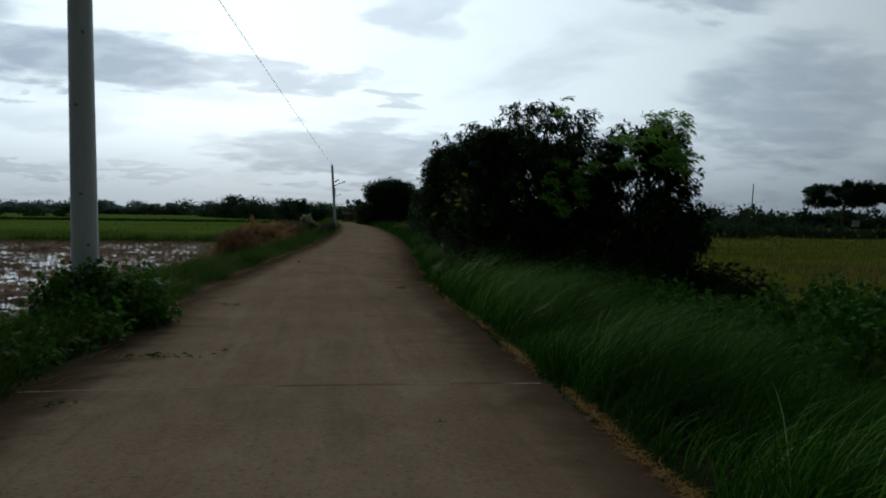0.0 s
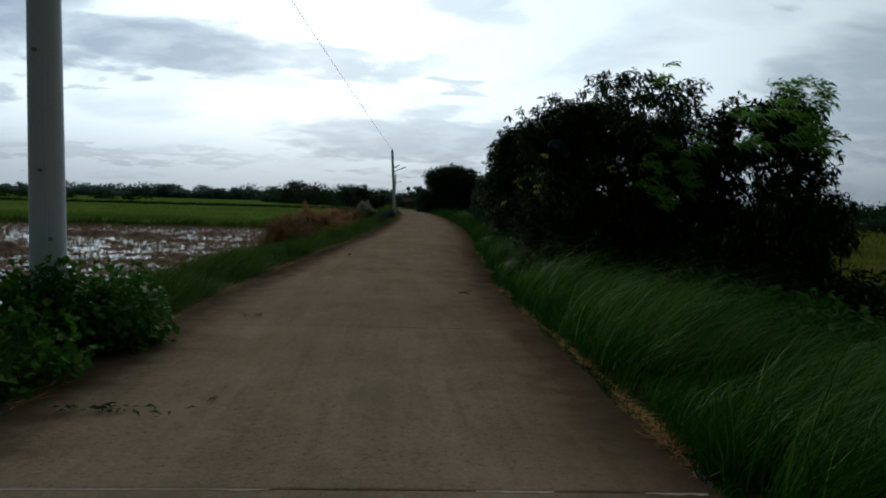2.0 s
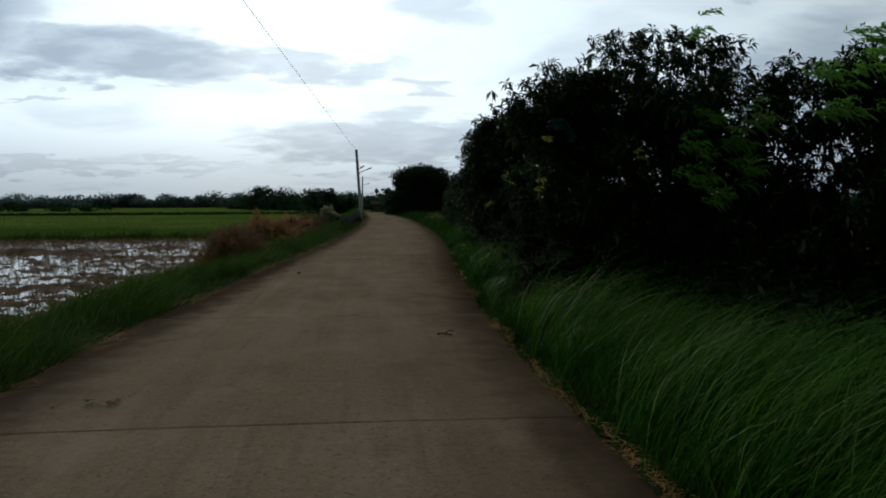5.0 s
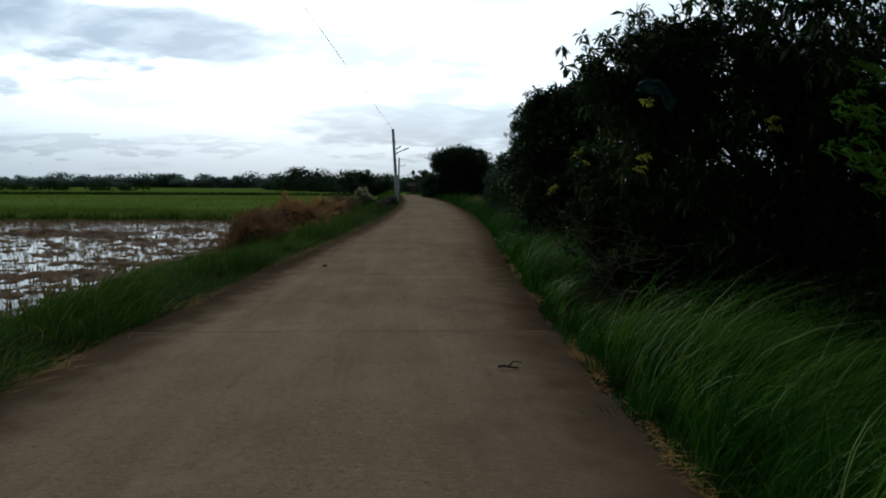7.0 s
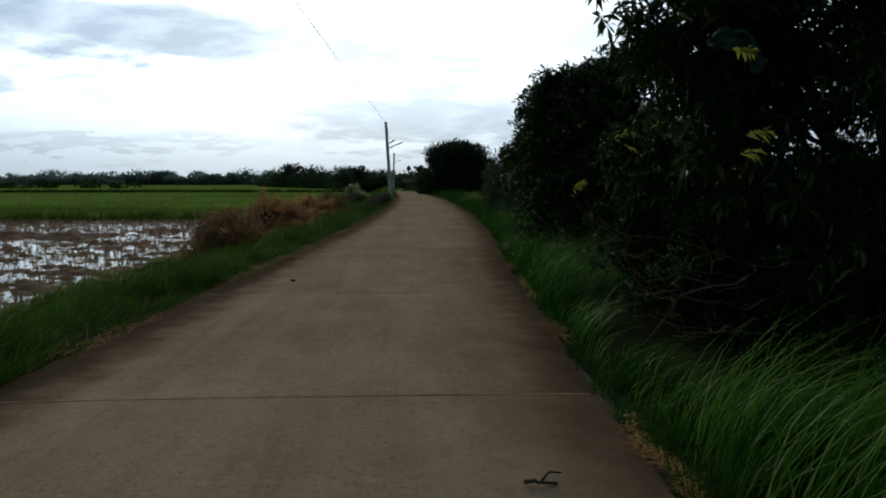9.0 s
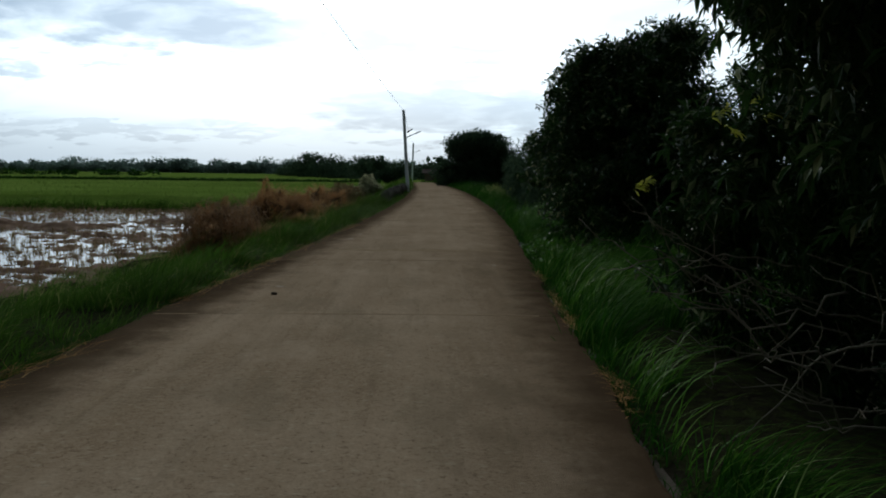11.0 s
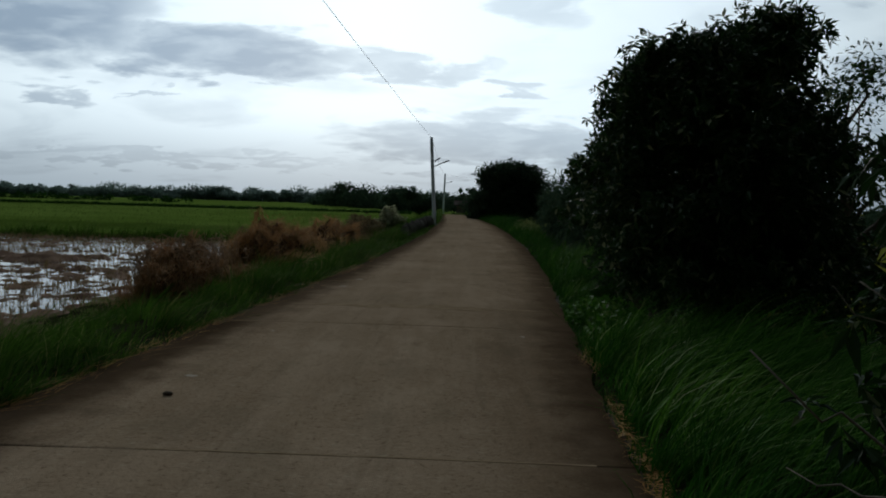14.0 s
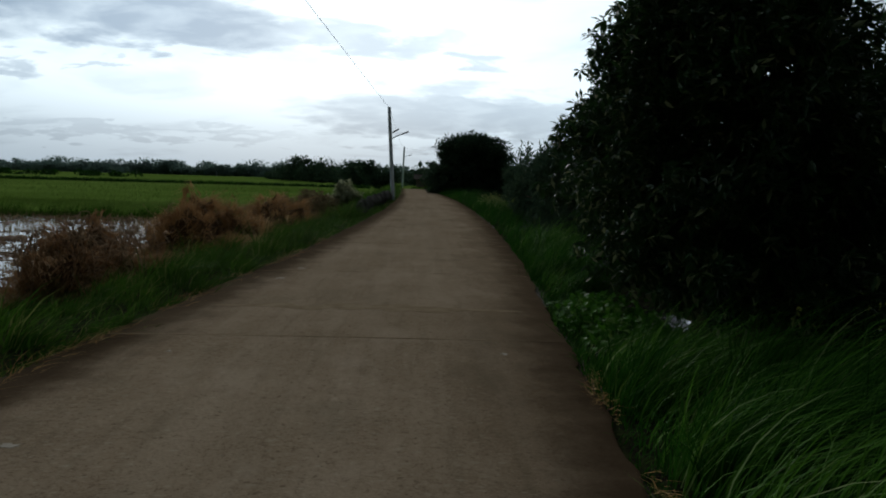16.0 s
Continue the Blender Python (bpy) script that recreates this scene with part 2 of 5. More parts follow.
M = {
    "concrete": material("concrete", concrete, spec=0.0),
    "steel": material("steel", steel, spec=0.4),
    "field": material("field", field_ground, spec=0.0),
    "mud": material("mud", mud, spec=0.08),
    "water": material("water", water, spec=0.6),
    "bark": material("bark", bark, spec=0.2),
    "twig_bark": material("twig_bark", mottled((0.13, 0.12, 0.09), (0.20, 0.18, 0.14), (0.08, 0.07, 0.05), 4, 40), spec=0.1),
    # one verge grass in two colours: shaded body, highlights on the long upper blades
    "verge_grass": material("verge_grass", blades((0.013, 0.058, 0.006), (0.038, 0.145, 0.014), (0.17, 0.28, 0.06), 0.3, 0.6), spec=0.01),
    "verge_lit_tips": material("verge_lit_tips", blades((0.055, 0.17, 0.018), (0.13, 0.31, 0.036), (0.52, 0.62, 0.27), 0.3, 0.5), spec=0.04),
    "left_grass": material("left_grass", blades((0.022, 0.066, 0.007), (0.078, 0.178, 0.020), (0.40, 0.38, 0.14), 0.38, 0.7), spec=0.02),
    "margin_grass": material("margin_grass", blades((0.13, 0.19, 0.05), (0.27, 0.31, 0.11), (0.48, 0.42, 0.22), 0.3, 0.7), spec=0.03),
    "rice": material("rice", blades((0.12, 0.20, 0.035), (0.19, 0.29, 0.062), (0.28, 0.33, 0.11)), spec=0.02),
    "ripe_rice": material("ripe_rice", blades((0.10, 0.14, 0.018), (0.17, 0.19, 0.03), (0.30, 0.22, 0.07)), spec=0.03),
    "straw": material("straw", blades((0.15, 0.085, 0.035), (0.30, 0.18, 0.075), (0.46, 0.33, 0.17), 0.1, 0.8), spec=0.05),
    "pale_straw": material("pale_straw", blades((0.30, 0.155, 0.05), (0.60, 0.36, 0.13), (0.84, 0.64, 0.32), 0.2, 0.8), spec=0.03),
    "brown_stalk": material("brown_stalk", blades((0.36, 0.19, 0.08), (0.64, 0.40, 0.19), (0.84, 0.64, 0.38), 0.3, 0.9), spec=0.02),
    "dead_vine": material("dead_vine", blades((0.30, 0.155, 0.07), (0.56, 0.35, 0.18), (0.80, 0.62, 0.42), 0.3, 0.9), spec=0.02),
    "dead_wood": material("dead_wood", mottled((0.34, 0.22, 0.13), (0.48, 0.34, 0.22), (0.18, 0.11, 0.06), 3, 30), spec=0.02),
    "stubble": material("stubble", blades((0.20, 0.135, 0.07), (0.40, 0.29, 0.15), (0.26, 0.29, 0.11), 0.2, 0.8), spec=0.03),
    "broad_weed": material("broad_weed", blades((0.03, 0.115, 0.010), (0.09, 0.26, 0.026), (0.24, 0.42, 0.09), 0.25, 0.55), spec=0.08),
    "dry_bush": material("dry_bush", blades((0.17, 0.13, 0.07), (0.29, 0.23, 0.12), (0.38, 0.36, 0.18), 0.3, 0.9), spec=0.02),
    # heap core, coloured dark as the shade between the strands
    "shade_straw": material("shade_straw", mottled((0.09, 0.052, 0.028), (0.15, 0.09, 0.048), (0.05, 0.03, 0.016), 3, 25), spec=0.0),
    "mortar": material("mortar", mottled((0.50, 0.42, 0.33), (0.62, 0.54, 0.44), (0.36, 0.29, 0.22), 6, 40), spec=0.0),
    "teal_plastic": material("teal_plastic", mottled((0.012, 0.085, 0.10), (0.018, 0.12, 0.135), (0.01, 0.05, 0.06), 4, 30, rough=0.4), spec=0.4),
    "weed": material("weed", blades((0.016, 0.055, 0.010), (0.042, 0.125, 0.018), (0.10, 0.19, 0.04), 0.2, 0.6), spec=0.06),
    # mango palest stop: pale leaves, and sky glints painted on random leaves
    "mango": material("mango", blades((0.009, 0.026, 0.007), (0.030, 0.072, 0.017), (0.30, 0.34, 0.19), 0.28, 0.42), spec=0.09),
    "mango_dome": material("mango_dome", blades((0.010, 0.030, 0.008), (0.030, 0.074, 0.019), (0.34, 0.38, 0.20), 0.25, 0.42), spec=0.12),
    "mango_young": material("mango_young", blades((0.17, 0.40, 0.06), (0.28, 0.56, 0.10), (0.44, 0.64, 0.16), 0.5, 0.5), spec=0.2),
    "sprig": material("sprig", blades((0.34, 0.39, 0.06), (0.50, 0.53, 0.09), (0.60, 0.57, 0.14), 0.45, 0.5), spec=0.1),
    "far_leaf": material("far_leaf", blades((0.034, 0.066, 0.040), (0.066, 0.112, 0.062), (0.11, 0.15, 0.08), 0.25, 0.8), spec=0.03),
    # distance haze is mixed into this leaf colour: paler and bluer
    "hazy_belt_leaf": material("hazy_belt_leaf", blades((0.13, 0.20, 0.175), (0.19, 0.265, 0.225), (0.25, 0.30, 0.25), 0.45, 0.9), spec=0.0),
    "pale_leaf": material("pale_leaf", blades((0.22, 0.26, 0.12), (0.46, 0.45, 0.30), (0.66, 0.62, 0.48), 0.4, 0.7), spec=0.1),
    "dirt": material("dirt", mottled((0.05, 0.04, 0.03), (0.085, 0.065, 0.045), (0.14, 0.115, 0.08), 1.2, 22), spec=0.2),
    "stone": material("stone", mottled((0.05, 0.047, 0.04), (0.085, 0.08, 0.07), (0.03, 0.03, 0.026), 2.0, 18), spec=0.02),
    "plaster": material("plaster", mottled((0.14, 0.115, 0.095), (0.19, 0.16, 0.135), (0.09, 0.075, 0.06), 0.8, 8), spec=0.03),
    "rust": material("rust", mottled((0.05, 0.035, 0.03), (0.08, 0.06, 0.05), (0.11, 0.095, 0.085), 1.2, 10), spec=0.05),
    "paint_spot": material("paint_spot", mottled((0.50, 0.43, 0.35), (0.62, 0.55, 0.46), (0.36, 0.28, 0.21), 6, 40), spec=0.0),
    "cement": material("cement", mottled((0.31, 0.225, 0.142), (0.40, 0.30, 0.195), (0.21, 0.15, 0.094), 5, 40), spec=0.0),
    "wire": material("wire", mottled((0.30, 0.30, 0.32), (0.36, 0.36, 0.37), (0.24, 0.24, 0.25), 2, 20), spec=0.1),
    "white": material("white", mottled((0.55, 0.55, 0.53), (0.7, 0.7, 0.68), (0.4, 0.38, 0.34), 3, 20), spec=0.3),
    "panel": material("panel", mottled((0.015, 0.018, 0.03), (0.02, 0.025, 0.04), (0.03, 0.03, 0.04), 3, 20, rough=0.7), spec=0.05),
}
RNG = np.random.default_rng(11)


# ---- mesh helpers ----
def raw_mesh(name, verts, faces, mat, smooth=False):
    me = bpy.data.meshes.new(name)
    me.from_pydata(np.asarray(verts, float).tolist(), [], faces if isinstance(faces, list) else np.asarray(faces).tolist())
    me.materials.append(mat)
    if smooth:
        me.polygons.foreach_set("use_smooth", np.ones(len(me.polygons), bool))
    return me


def part(name, data, mat=None, parent=None, label=""):
    """Links a bmesh, or a mesh that is ready, as one object under a thing or a part."""
    if isinstance(data, bmesh.types.BMesh):
        me = bpy.data.meshes.new(name)
        data.to_mesh(me)
        data.free()
        me.materials.append(mat)
    else:
        me = data
    ob = new(name, me)
    if parent is not None:
        ob.parent = parent
    return tagged(ob, label)


def thing(name, at, label, category, group="", kind=""):
    ob = new(name)
    ob.empty_display_size = 0.2
    ob.matrix_world = Matrix.Translation(at)
    return tagged(ob, label, category, group, kind)


def tube(points, radii, sides=8, caps=True):
    """Verts and faces of a tapered tube along points."""
    pts = np.asarray(points, float)
    way = np.gradient(pts, axis=0)
    way /= np.linalg.norm(way, axis=1, keepdims=True) + 1e-9
    ref = np.where(np.abs(way[:, 2:3]) > 0.9, [[1.0, 0, 0]], [[0, 0, 1.0]])
    a = np.cross(way, ref)
    a /= np.linalg.norm(a, axis=1, keepdims=True)
    b = np.cross(way, a)
    ang = np.linspace(0, 2 * np.pi, sides, endpoint=False)
    r = np.asarray(radii, float)[:, None, None]
    v = pts[:, None] + r * (np.cos(ang)[None, :, None] * a[:, None] + np.sin(ang)[None, :, None] * b[:, None])
    faces = []
    for i in range(len(pts) - 1):
        for j in range(sides):
            q = (j + 1) % sides
            faces.append([i * sides + j, i * sides + q, (i + 1) * sides + q, (i + 1) * sides + j])
    if caps:
        faces.append(list(range(sides))[::-1])
        faces.append([(len(pts) - 1) * sides + j for j in range(sides)])
    return v.reshape(-1, 3), faces


def joined(pieces):
    """One list of verts and faces out of many."""
    verts, faces, n = [], [], 0
    for v, f in pieces:
        verts.append(np.asarray(v))
        faces += [[i + n for i in q] for q in f]
        n += len(v)
    return np.concatenate(verts), faces


def blade_mesh(name, base, height, lean, bend, width, mat, segs=4, yaw=None):
    """Many grass blades as one mesh. lean: sideways way of each tip (x, y) per metre of height; bend: how much it bows over."""
    n = len(base)
    s = np.linspace(0, 1, segs + 1)[None, :, None]
    h = height[:, None, None]
    side = lean[:, None, :]
    rise = s * (1 - bend[:, None, None] * 0.62 * s)
    xyz = np.concatenate([side * h * (0.25 * s + bend[:, None, None] * 0.9 * s * s), h * rise], axis=2) + base[:, None, :]
    ang = RNG.uniform(0, np.pi, n) if yaw is None else yaw
    across = np.stack([np.cos(ang), np.sin(ang), 0 * ang], 1)[:, None, :]
    wid = width[:, None, None] * (1 - s ** 1.6) * 0.5
    l, r = (xyz - across * wid)[:, :-1], (xyz + across * wid)[:, :-1]
    k = 2 * segs + 1
    v = np.concatenate([np.stack([l, r], 2).reshape(n, 2 * segs, 3), xyz[:, -1:]], 1).reshape(-1, 3)
    o = (np.arange(n) * k)[:, None]
    quads = np.concatenate([o + [[2 * i, 2 * i + 1, 2 * i + 3, 2 * i + 2]] for i in range(segs - 1)], 0).tolist()
    tips = (o + [[2 * segs - 2, 2 * segs - 1, 2 * segs]]).tolist()
    return raw_mesh(name, v, quads + tips, mat)


def spray_mesh(name, centre, way, length, width, mat):
    """Many small leaves of two faces, folded along the rib."""
    n = len(centre)
    way = way / (np.linalg.norm(way, axis=1, keepdims=True) + 1e-9)
    up = RNG.normal(0, 0.6, (n, 3)) + [0, 0, 1]
    across = np.cross(way, up)
    across /= np.linalg.norm(across, axis=1, keepdims=True) + 1e-9
    normal = np.cross(across, way)
    L, W = length[:, None], width[:, None]
    mid = centre + way * L * 0.5 + normal * W * 0.2
    v = np.stack([centre, mid + across * W * 0.5, centre + way * L, mid - across * W * 0.5], 1).reshape(-1, 3)
    o = (np.arange(n) * 4)[:, None]
    return raw_mesh(name, v, np.concatenate([o + [[0, 1, 2]], o + [[0, 2, 3]]], 0), mat)


def leaf_mesh(name, centre, way, length, width, mat, fold=0.25):
    """Many pointed leaves, each folded along its rib and drooping at the tip."""
    n = len(centre)
    way = way / (np.linalg.norm(way, axis=1, keepdims=True) + 1e-9)
    up = RNG.normal(0, 0.35, (n, 3)) + [0, 0, 1]
    across = np.cross(way, up)
    across /= np.linalg.norm(across, axis=1, keepdims=True) + 1e-9
    normal = np.cross(across, way)
    L, W = length[:, None], width[:, None]
    droop = np.array([[0, 0, -1.0]]) * L * 0.22
    rib = centre + way * L * 0.5 + droop * 0.1
    tip = centre + way * L * 0.95 + droop
    v = np.stack([centre, rib + across * W * 0.5 + normal * W * fold, rib - across * W * 0.5 + normal * W * fold, rib, tip], 1).reshape(-1, 3)
    o = (np.arange(n) * 5)[:, None]
    return raw_mesh(name, v, np.concatenate([o + [[0, 3, 1]], o + [[0, 2, 3]], o + [[1, 3, 4]], o + [[3, 2, 4]]], 0), mat)


# ---- the lie of the land ----
def road_mid(y):
    """Middle of the road: straight, then a slow bend to the right, then back to the left."""
    return np.interp(y, [-60, 12, 14.5, 17, 20, 24.5, 30, 33, 38, 45, 52, 60, 70, 84, 140],
                     [-0.47, -0.47, -0.40, -0.22, -0.05, 0.28, 0.70, 0.88, 1.13, 1.35, 1.36, 1.25, 0.95, 0.60, 0.0])


def half(y):
    """Half the road's width: it narrows where the grass closes in."""
    return np.interp(y, [30, 38, 45, 52, 60, 80], [2.02, 1.88, 1.68, 1.50, 1.35, 1.10])


def road_rise(y):
    s = np.clip((np.asarray(y, float) - 26) / 34, 0, 1)
    return 0.3 * s * s * (3 - 2 * s)


HALF = 2.02


def bumps(x, y, scale, seed=0.0):
    """Cheap smooth unevenness, about -1 to 1."""
    x, y = np.asarray(x, float) * scale + seed, np.asarray(y, float) * scale - 2 * seed
    return (np.sin(1.7 * x + 0.9 * y) + np.sin(2.9 * y - 1.3 * x + 1.1) * 0.7 + np.sin(4.3 * x + 3.1 * y + 2.0) * 0.45 + np.sin(7.7 * x - 5.3 * y) * 0.25) / 2.0


LATTICE = np.random.default_rng(5).uniform(-1, 1, (256, 256))


def lumps(x, y, size):
    """Smooth lattice noise with lumps about size metres wide, -1 to 1."""
    x, y = np.broadcast_arrays(np.asarray(x, float) / size + 40, np.asarray(y, float) / size + 40)
    i, j = np.floor(x).astype(int), np.floor(y).astype(int)
    u, v = x - i, y - j
    u, v = u * u * (3 - 2 * u), v * v * (3 - 2 * v)
    a, b_ = LATTICE[i % 256, j % 256], LATTICE[(i + 1) % 256, j % 256]
    c, d = LATTICE[i % 256, (j + 1) % 256], LATTICE[(i + 1) % 256, (j + 1) % 256]
    return (a * (1 - u) + b_ * u) * (1 - v) + (c * (1 - u) + d * u) * v


MUD_X, MUD_Y = -5.75, 50.0


def in_mud(x, y):
    edge_x = MUD_X - 0.35 * bumps(0, y, 0.35) - np.clip((y - 38) / 12, 0, 1) ** 2 * 3.0
    return (x < edge_x) & (y < MUD_Y + 0.5 * bumps(x, 0, 0.2)) & (x > -75)


def mud_share(x, y):
    """0 on dry ground to 1 in the flooded paddy, with a half-metre brink."""
    edge_x = MUD_X - 0.35 * bumps(0, y, 0.35) - np.clip((y - 38) / 12, 0, 1) ** 2 * 3.0
    s = np.clip((edge_x + 0.15 - x) / 0.6, 0, 1) * np.clip((MUD_Y + 0.5 * bumps(x, 0, 0.2) - y) / 0.5, 0, 1) * (x > -75)
    return s * s * (3 - 2 * s)


def ground_z(x, y):
    x, y = np.asarray(x, float), np.asarray(y, float)
    d = np.abs(x - road_mid(y)) - half(y)
    s = np.clip((d - 0.7) / np.where(x > road_mid(y), 3.2, 2.4), 0, 1)
    bank = s * s * (3 - 2 * s)
    field = np.where(x < road_mid(y), -0.62, -0.62)
    top = road_rise(y) - 0.025
    z = top + (field - top) * bank
    z = np.where(d < 0, road_rise(y) - 0.14, z)
    z = z + np.where((d > 0.2) & (d < 12), 0.035 * bumps(x, y, 1.3, 3.0), 0)
    # standing rice beyond the mud and on the other side
    rice = (x < road_mid(y)) & (y > MUD_Y) & (d > 4.2)
    z = np.where(rice, np.where(y < 57, -0.50, -0.28) + 0.03 * bumps(x, y, 0.9), z)
    m = mud_share(x, y)
    z = z * (1 - m) - 0.80 * m
    z = z - 0.60 * np.exp(-(((x - 3.95) / 0.55) ** 2 + ((y - 27.4) / 1.7) ** 2))
    z = np.where((x > 13 + 0.6 * bumps(0, y, 0.3)) & (y > 12), -0.30 + 0.05 * bumps(x, y, 0.6), z)
    return z


def build_ground():
    xs = np.unique(np.concatenate([-np.geomspace(30, 3500, 26), np.arange(-30, -12, 0.75), np.arange(-12, 16, 0.3), np.arange(16, 34, 0.75), np.geomspace(34, 3500, 26)]))
    ys = np.unique(np.concatenate([-np.geomspace(10, 1500, 14), np.arange(-10, 75, 0.5), np.arange(75, 140, 2.5), np.arange(47.5, 51.5, 0.125), np.geomspace(140, 4500, 26)]))
    X, Y = np.meshgrid(xs, ys)
    V = np.stack([X, Y, ground_z(X, Y)], -1).reshape(-1, 3)
    nx, ny = len(xs), len(ys)
    i = (np.arange(ny - 1)[:, None] * nx + np.arange(nx - 1)[None]).ravel()
    ob = new("ground", raw_mesh("ground", V, np.stack([i, i + 1, i + nx + 1, i + nx], 1), M["field"], True))
    tagged(ob, "flat green rice land with earth banks along the road", "ground", kind="structure")


def build_mud():
    xs = np.concatenate([-np.geomspace(75, 22, 40), np.arange(-22, -5.0, 0.115)])
    ys = np.concatenate([np.arange(-4, 10, 0.5), np.arange(10, 52, 0.135)])
    X, Y = np.meshgrid(xs, ys)
    z = -0.672 + 0.030 * (0.6 * lumps(X * 0.3, Y, 1.5) + 0.7 * lumps(X * 0.35, Y, 0.5) + 1.6 * lumps(X * 0.5, Y, 0.24)) + 0.075 * lumps(X * 0.8, Y, 0.13) - 0.009 - 0.006 * np.clip((-8 - X) / 3, 0, 1) - 0.003
    for hx, hy, hr in ((-14.5, 38.5, 0.9), (-11.8, 37.8, 0.8), (-12.6, 27.5, 0.8), (-9.4, 41.0, 0.6), (-17.0, 31.0, 0.8)):
        z = z + 0.20 * np.exp(-(((X - hx) / 1.4) ** 2 + (Y - hy) ** 2) / hr ** 2) * (1 + 0.5 * lumps(X, Y, 0.3))
    z = z + 0.016 * np.clip((27 - Y) / 6, 0, 1) - 0.022 * np.clip((Y - 30) / 15, 0, 1) + 0.035 * np.clip((X - (MUD_X - 0.8)) / 0.9, 0, 1) + 0.006 * np.clip((X + 13) / 6, 0, 1) - 0.012
    z = np.where(Y > MUD_Y + 0.4, -0.86, z)
    V = np.stack([X, Y, z], -1).reshape(-1, 3)
    nx, ny = len(xs), len(ys)
    i = (np.arange(ny - 1)[:, None] * nx + np.arange(nx - 1)[None]).ravel()
    ob = new("mud_field", raw_mesh("mud_field", V, np.stack([i, i + 1, i + nx + 1, i + nx], 1), M["mud"], True))
    tagged(ob, "flooded harvested paddy of brown clods and straw", "field", kind="structure")
    wv = [(-75, -4, -0.668), (-5.3, -4, -0.668), (-5.3, 50.4, -0.668), (-75, 50.4, -0.668)]
    ob = new("water", raw_mesh("water", wv, [[0, 1, 2, 3]], M["water"]))
    tagged(ob, "shallow still water between mud clods, mirroring the sky", "water", kind="structure")
    dv = [(3.0, 25.2, -0.44), (4.9, 25.2, -0.44), (4.9, 29.8, -0.44), (3.0, 29.8, -0.44)]
    ob = new("ditch_water", raw_mesh("ditch_water", dv, [[0, 1, 2, 3]], M["water"]))
    tagged(ob, "still ditch water under the trees", "water", kind="structure")


def slab_mesh(y0, y1):
    """One cast slab between two joints, following the bend, with a narrow rounded rim and sides."""
    gap = 0.003
    vs = [0.0, 0.003] + [0.003 + 0.994 * i / 26 for i in range(1, 26)] + [0.997, 1.0]
    us = [0.0, 0.004] + [0.004 + 0.992 * i / 8 for i in range(1, 8)] + [0.996, 1.0]
    rows, cols = len(vs) - 1, len(us) - 1
    verts, uvs, faces = [], [], []
    for i, v in enumerate(vs):
        y = y0 + gap + (y1 - y0 - 2 * gap) * v
        for j, u in enumerate(us):
            rag = float(0.03 * lumps(60.0 * (u > 0.5), y, 0.9) + 0.025 * lumps(90.0 * (u > 0.5), y, 0.2)) if j in (0, 1, cols - 1, cols) else 0.0
            x = float(road_mid(y)) + (2 * u - 1) * float(half(y)) + rag
            rim = (j in (0, cols)) or (i in (0, rows))
            z = float(road_rise(y)) - (0.004 if rim else 0.0) + 0.012 * (1 - (2 * u - 1) ** 2)
            chip = float(0.006 * lumps(x, y0 * (i < 3) + y1 * (i > rows - 3), 0.16)) if i in (0, 1, rows - 1, rows) else 0.0
            verts.append((x, y + chip * (1 if i < 3 else -1), z))
            uvs.append((u, v))
    w = cols + 1
    for i in range(rows):
        for j in range(cols):
            a = i * w + j
            faces.append([a, a + 1, a + w + 1, a + w])
    ring = [j for j in range(w)] + [i * w + cols for i in range(1, rows + 1)] + [rows * w + j for j in range(cols - 1, -1, -1)] + [i * w for i in range(rows - 1, 0, -1)]
    n = len(verts)
    for a in ring:
        x, y, z = verts[a]
        verts.append((x, y, z - 0.16))
        uvs.append(uvs[a])
    for k in range(len(ring)):
        q = (k + 1) % len(ring)
        faces.append([ring[q], ring[k], n + k, n + q])
    me = raw_mesh("slab", verts, faces, M["concrete"])
    layer = me.uv_layers.new(name="UVMap")
    idx = np.zeros(len(me.loops), np.int32)
    me.loops.foreach_get("vertex_index", idx)
    layer.data.foreach_set("uv", np.asarray(uvs, np.float32)[idx].ravel())
    return me


def build_road():
    road = thing("road", (0, 0, 0), "brown-grey cast concrete farm road with transverse joints", "road", kind="structure")
    part("bed", raw_mesh("bed", *road_bed(), M["dirt"]), None, road)
    joints = [1.0 + 4.5 * i for i in range(-6, 19)]
    for a, b in zip(joints, joints[1:]):
        part("slab", slab_mesh(a, b), None, road)
    rng = np.random.default_rng(21)
    for y in joints[1:-1]:
        share = {5.5: 0.85, 14.5: 0.5, 10.0: 0.6}.get(y, 0.75)
        u = -0.98
        while u < 0.98:
            w = rng.uniform(0.1, 0.5)
            if rng.uniform() < share:
                k = np.linspace(u, min(u + w, 0.98), 8)
                lo = y - rng.uniform(0.006, 0.016, 8) * (2.0 if y == 5.5 else 1.0)
                hi = y + (rng.uniform(-0.004, 0.0, 8) if y == 5.5 else rng.uniform(0.006, 0.016, 8))
                x = float(road_mid(y)) + k * float(half(y))
                z = float(road_rise(y)) + 0.012 * (1 - k ** 2) + 0.0015
                v = np.concatenate([np.stack([x, lo, z], 1), np.stack([x, hi, z], 1), np.stack([x, lo, z - 0.02], 1), np.stack([x, hi, z - 0.02], 1)])
                fill = M["mortar"] if y == 5.5 else M["cement"]
                f = []
                for i in range(7):
                    f += [[i, i + 1, 9 + i, 8 + i], [16 + i, 17 + i, i + 1, i], [8 + i, 9 + i, 25 + i, 24 + i]]
                part("joint_filler", raw_mesh("joint_filler", v, f, fill), None, road, "crumbled mortar and earth in a joint")
            u += w


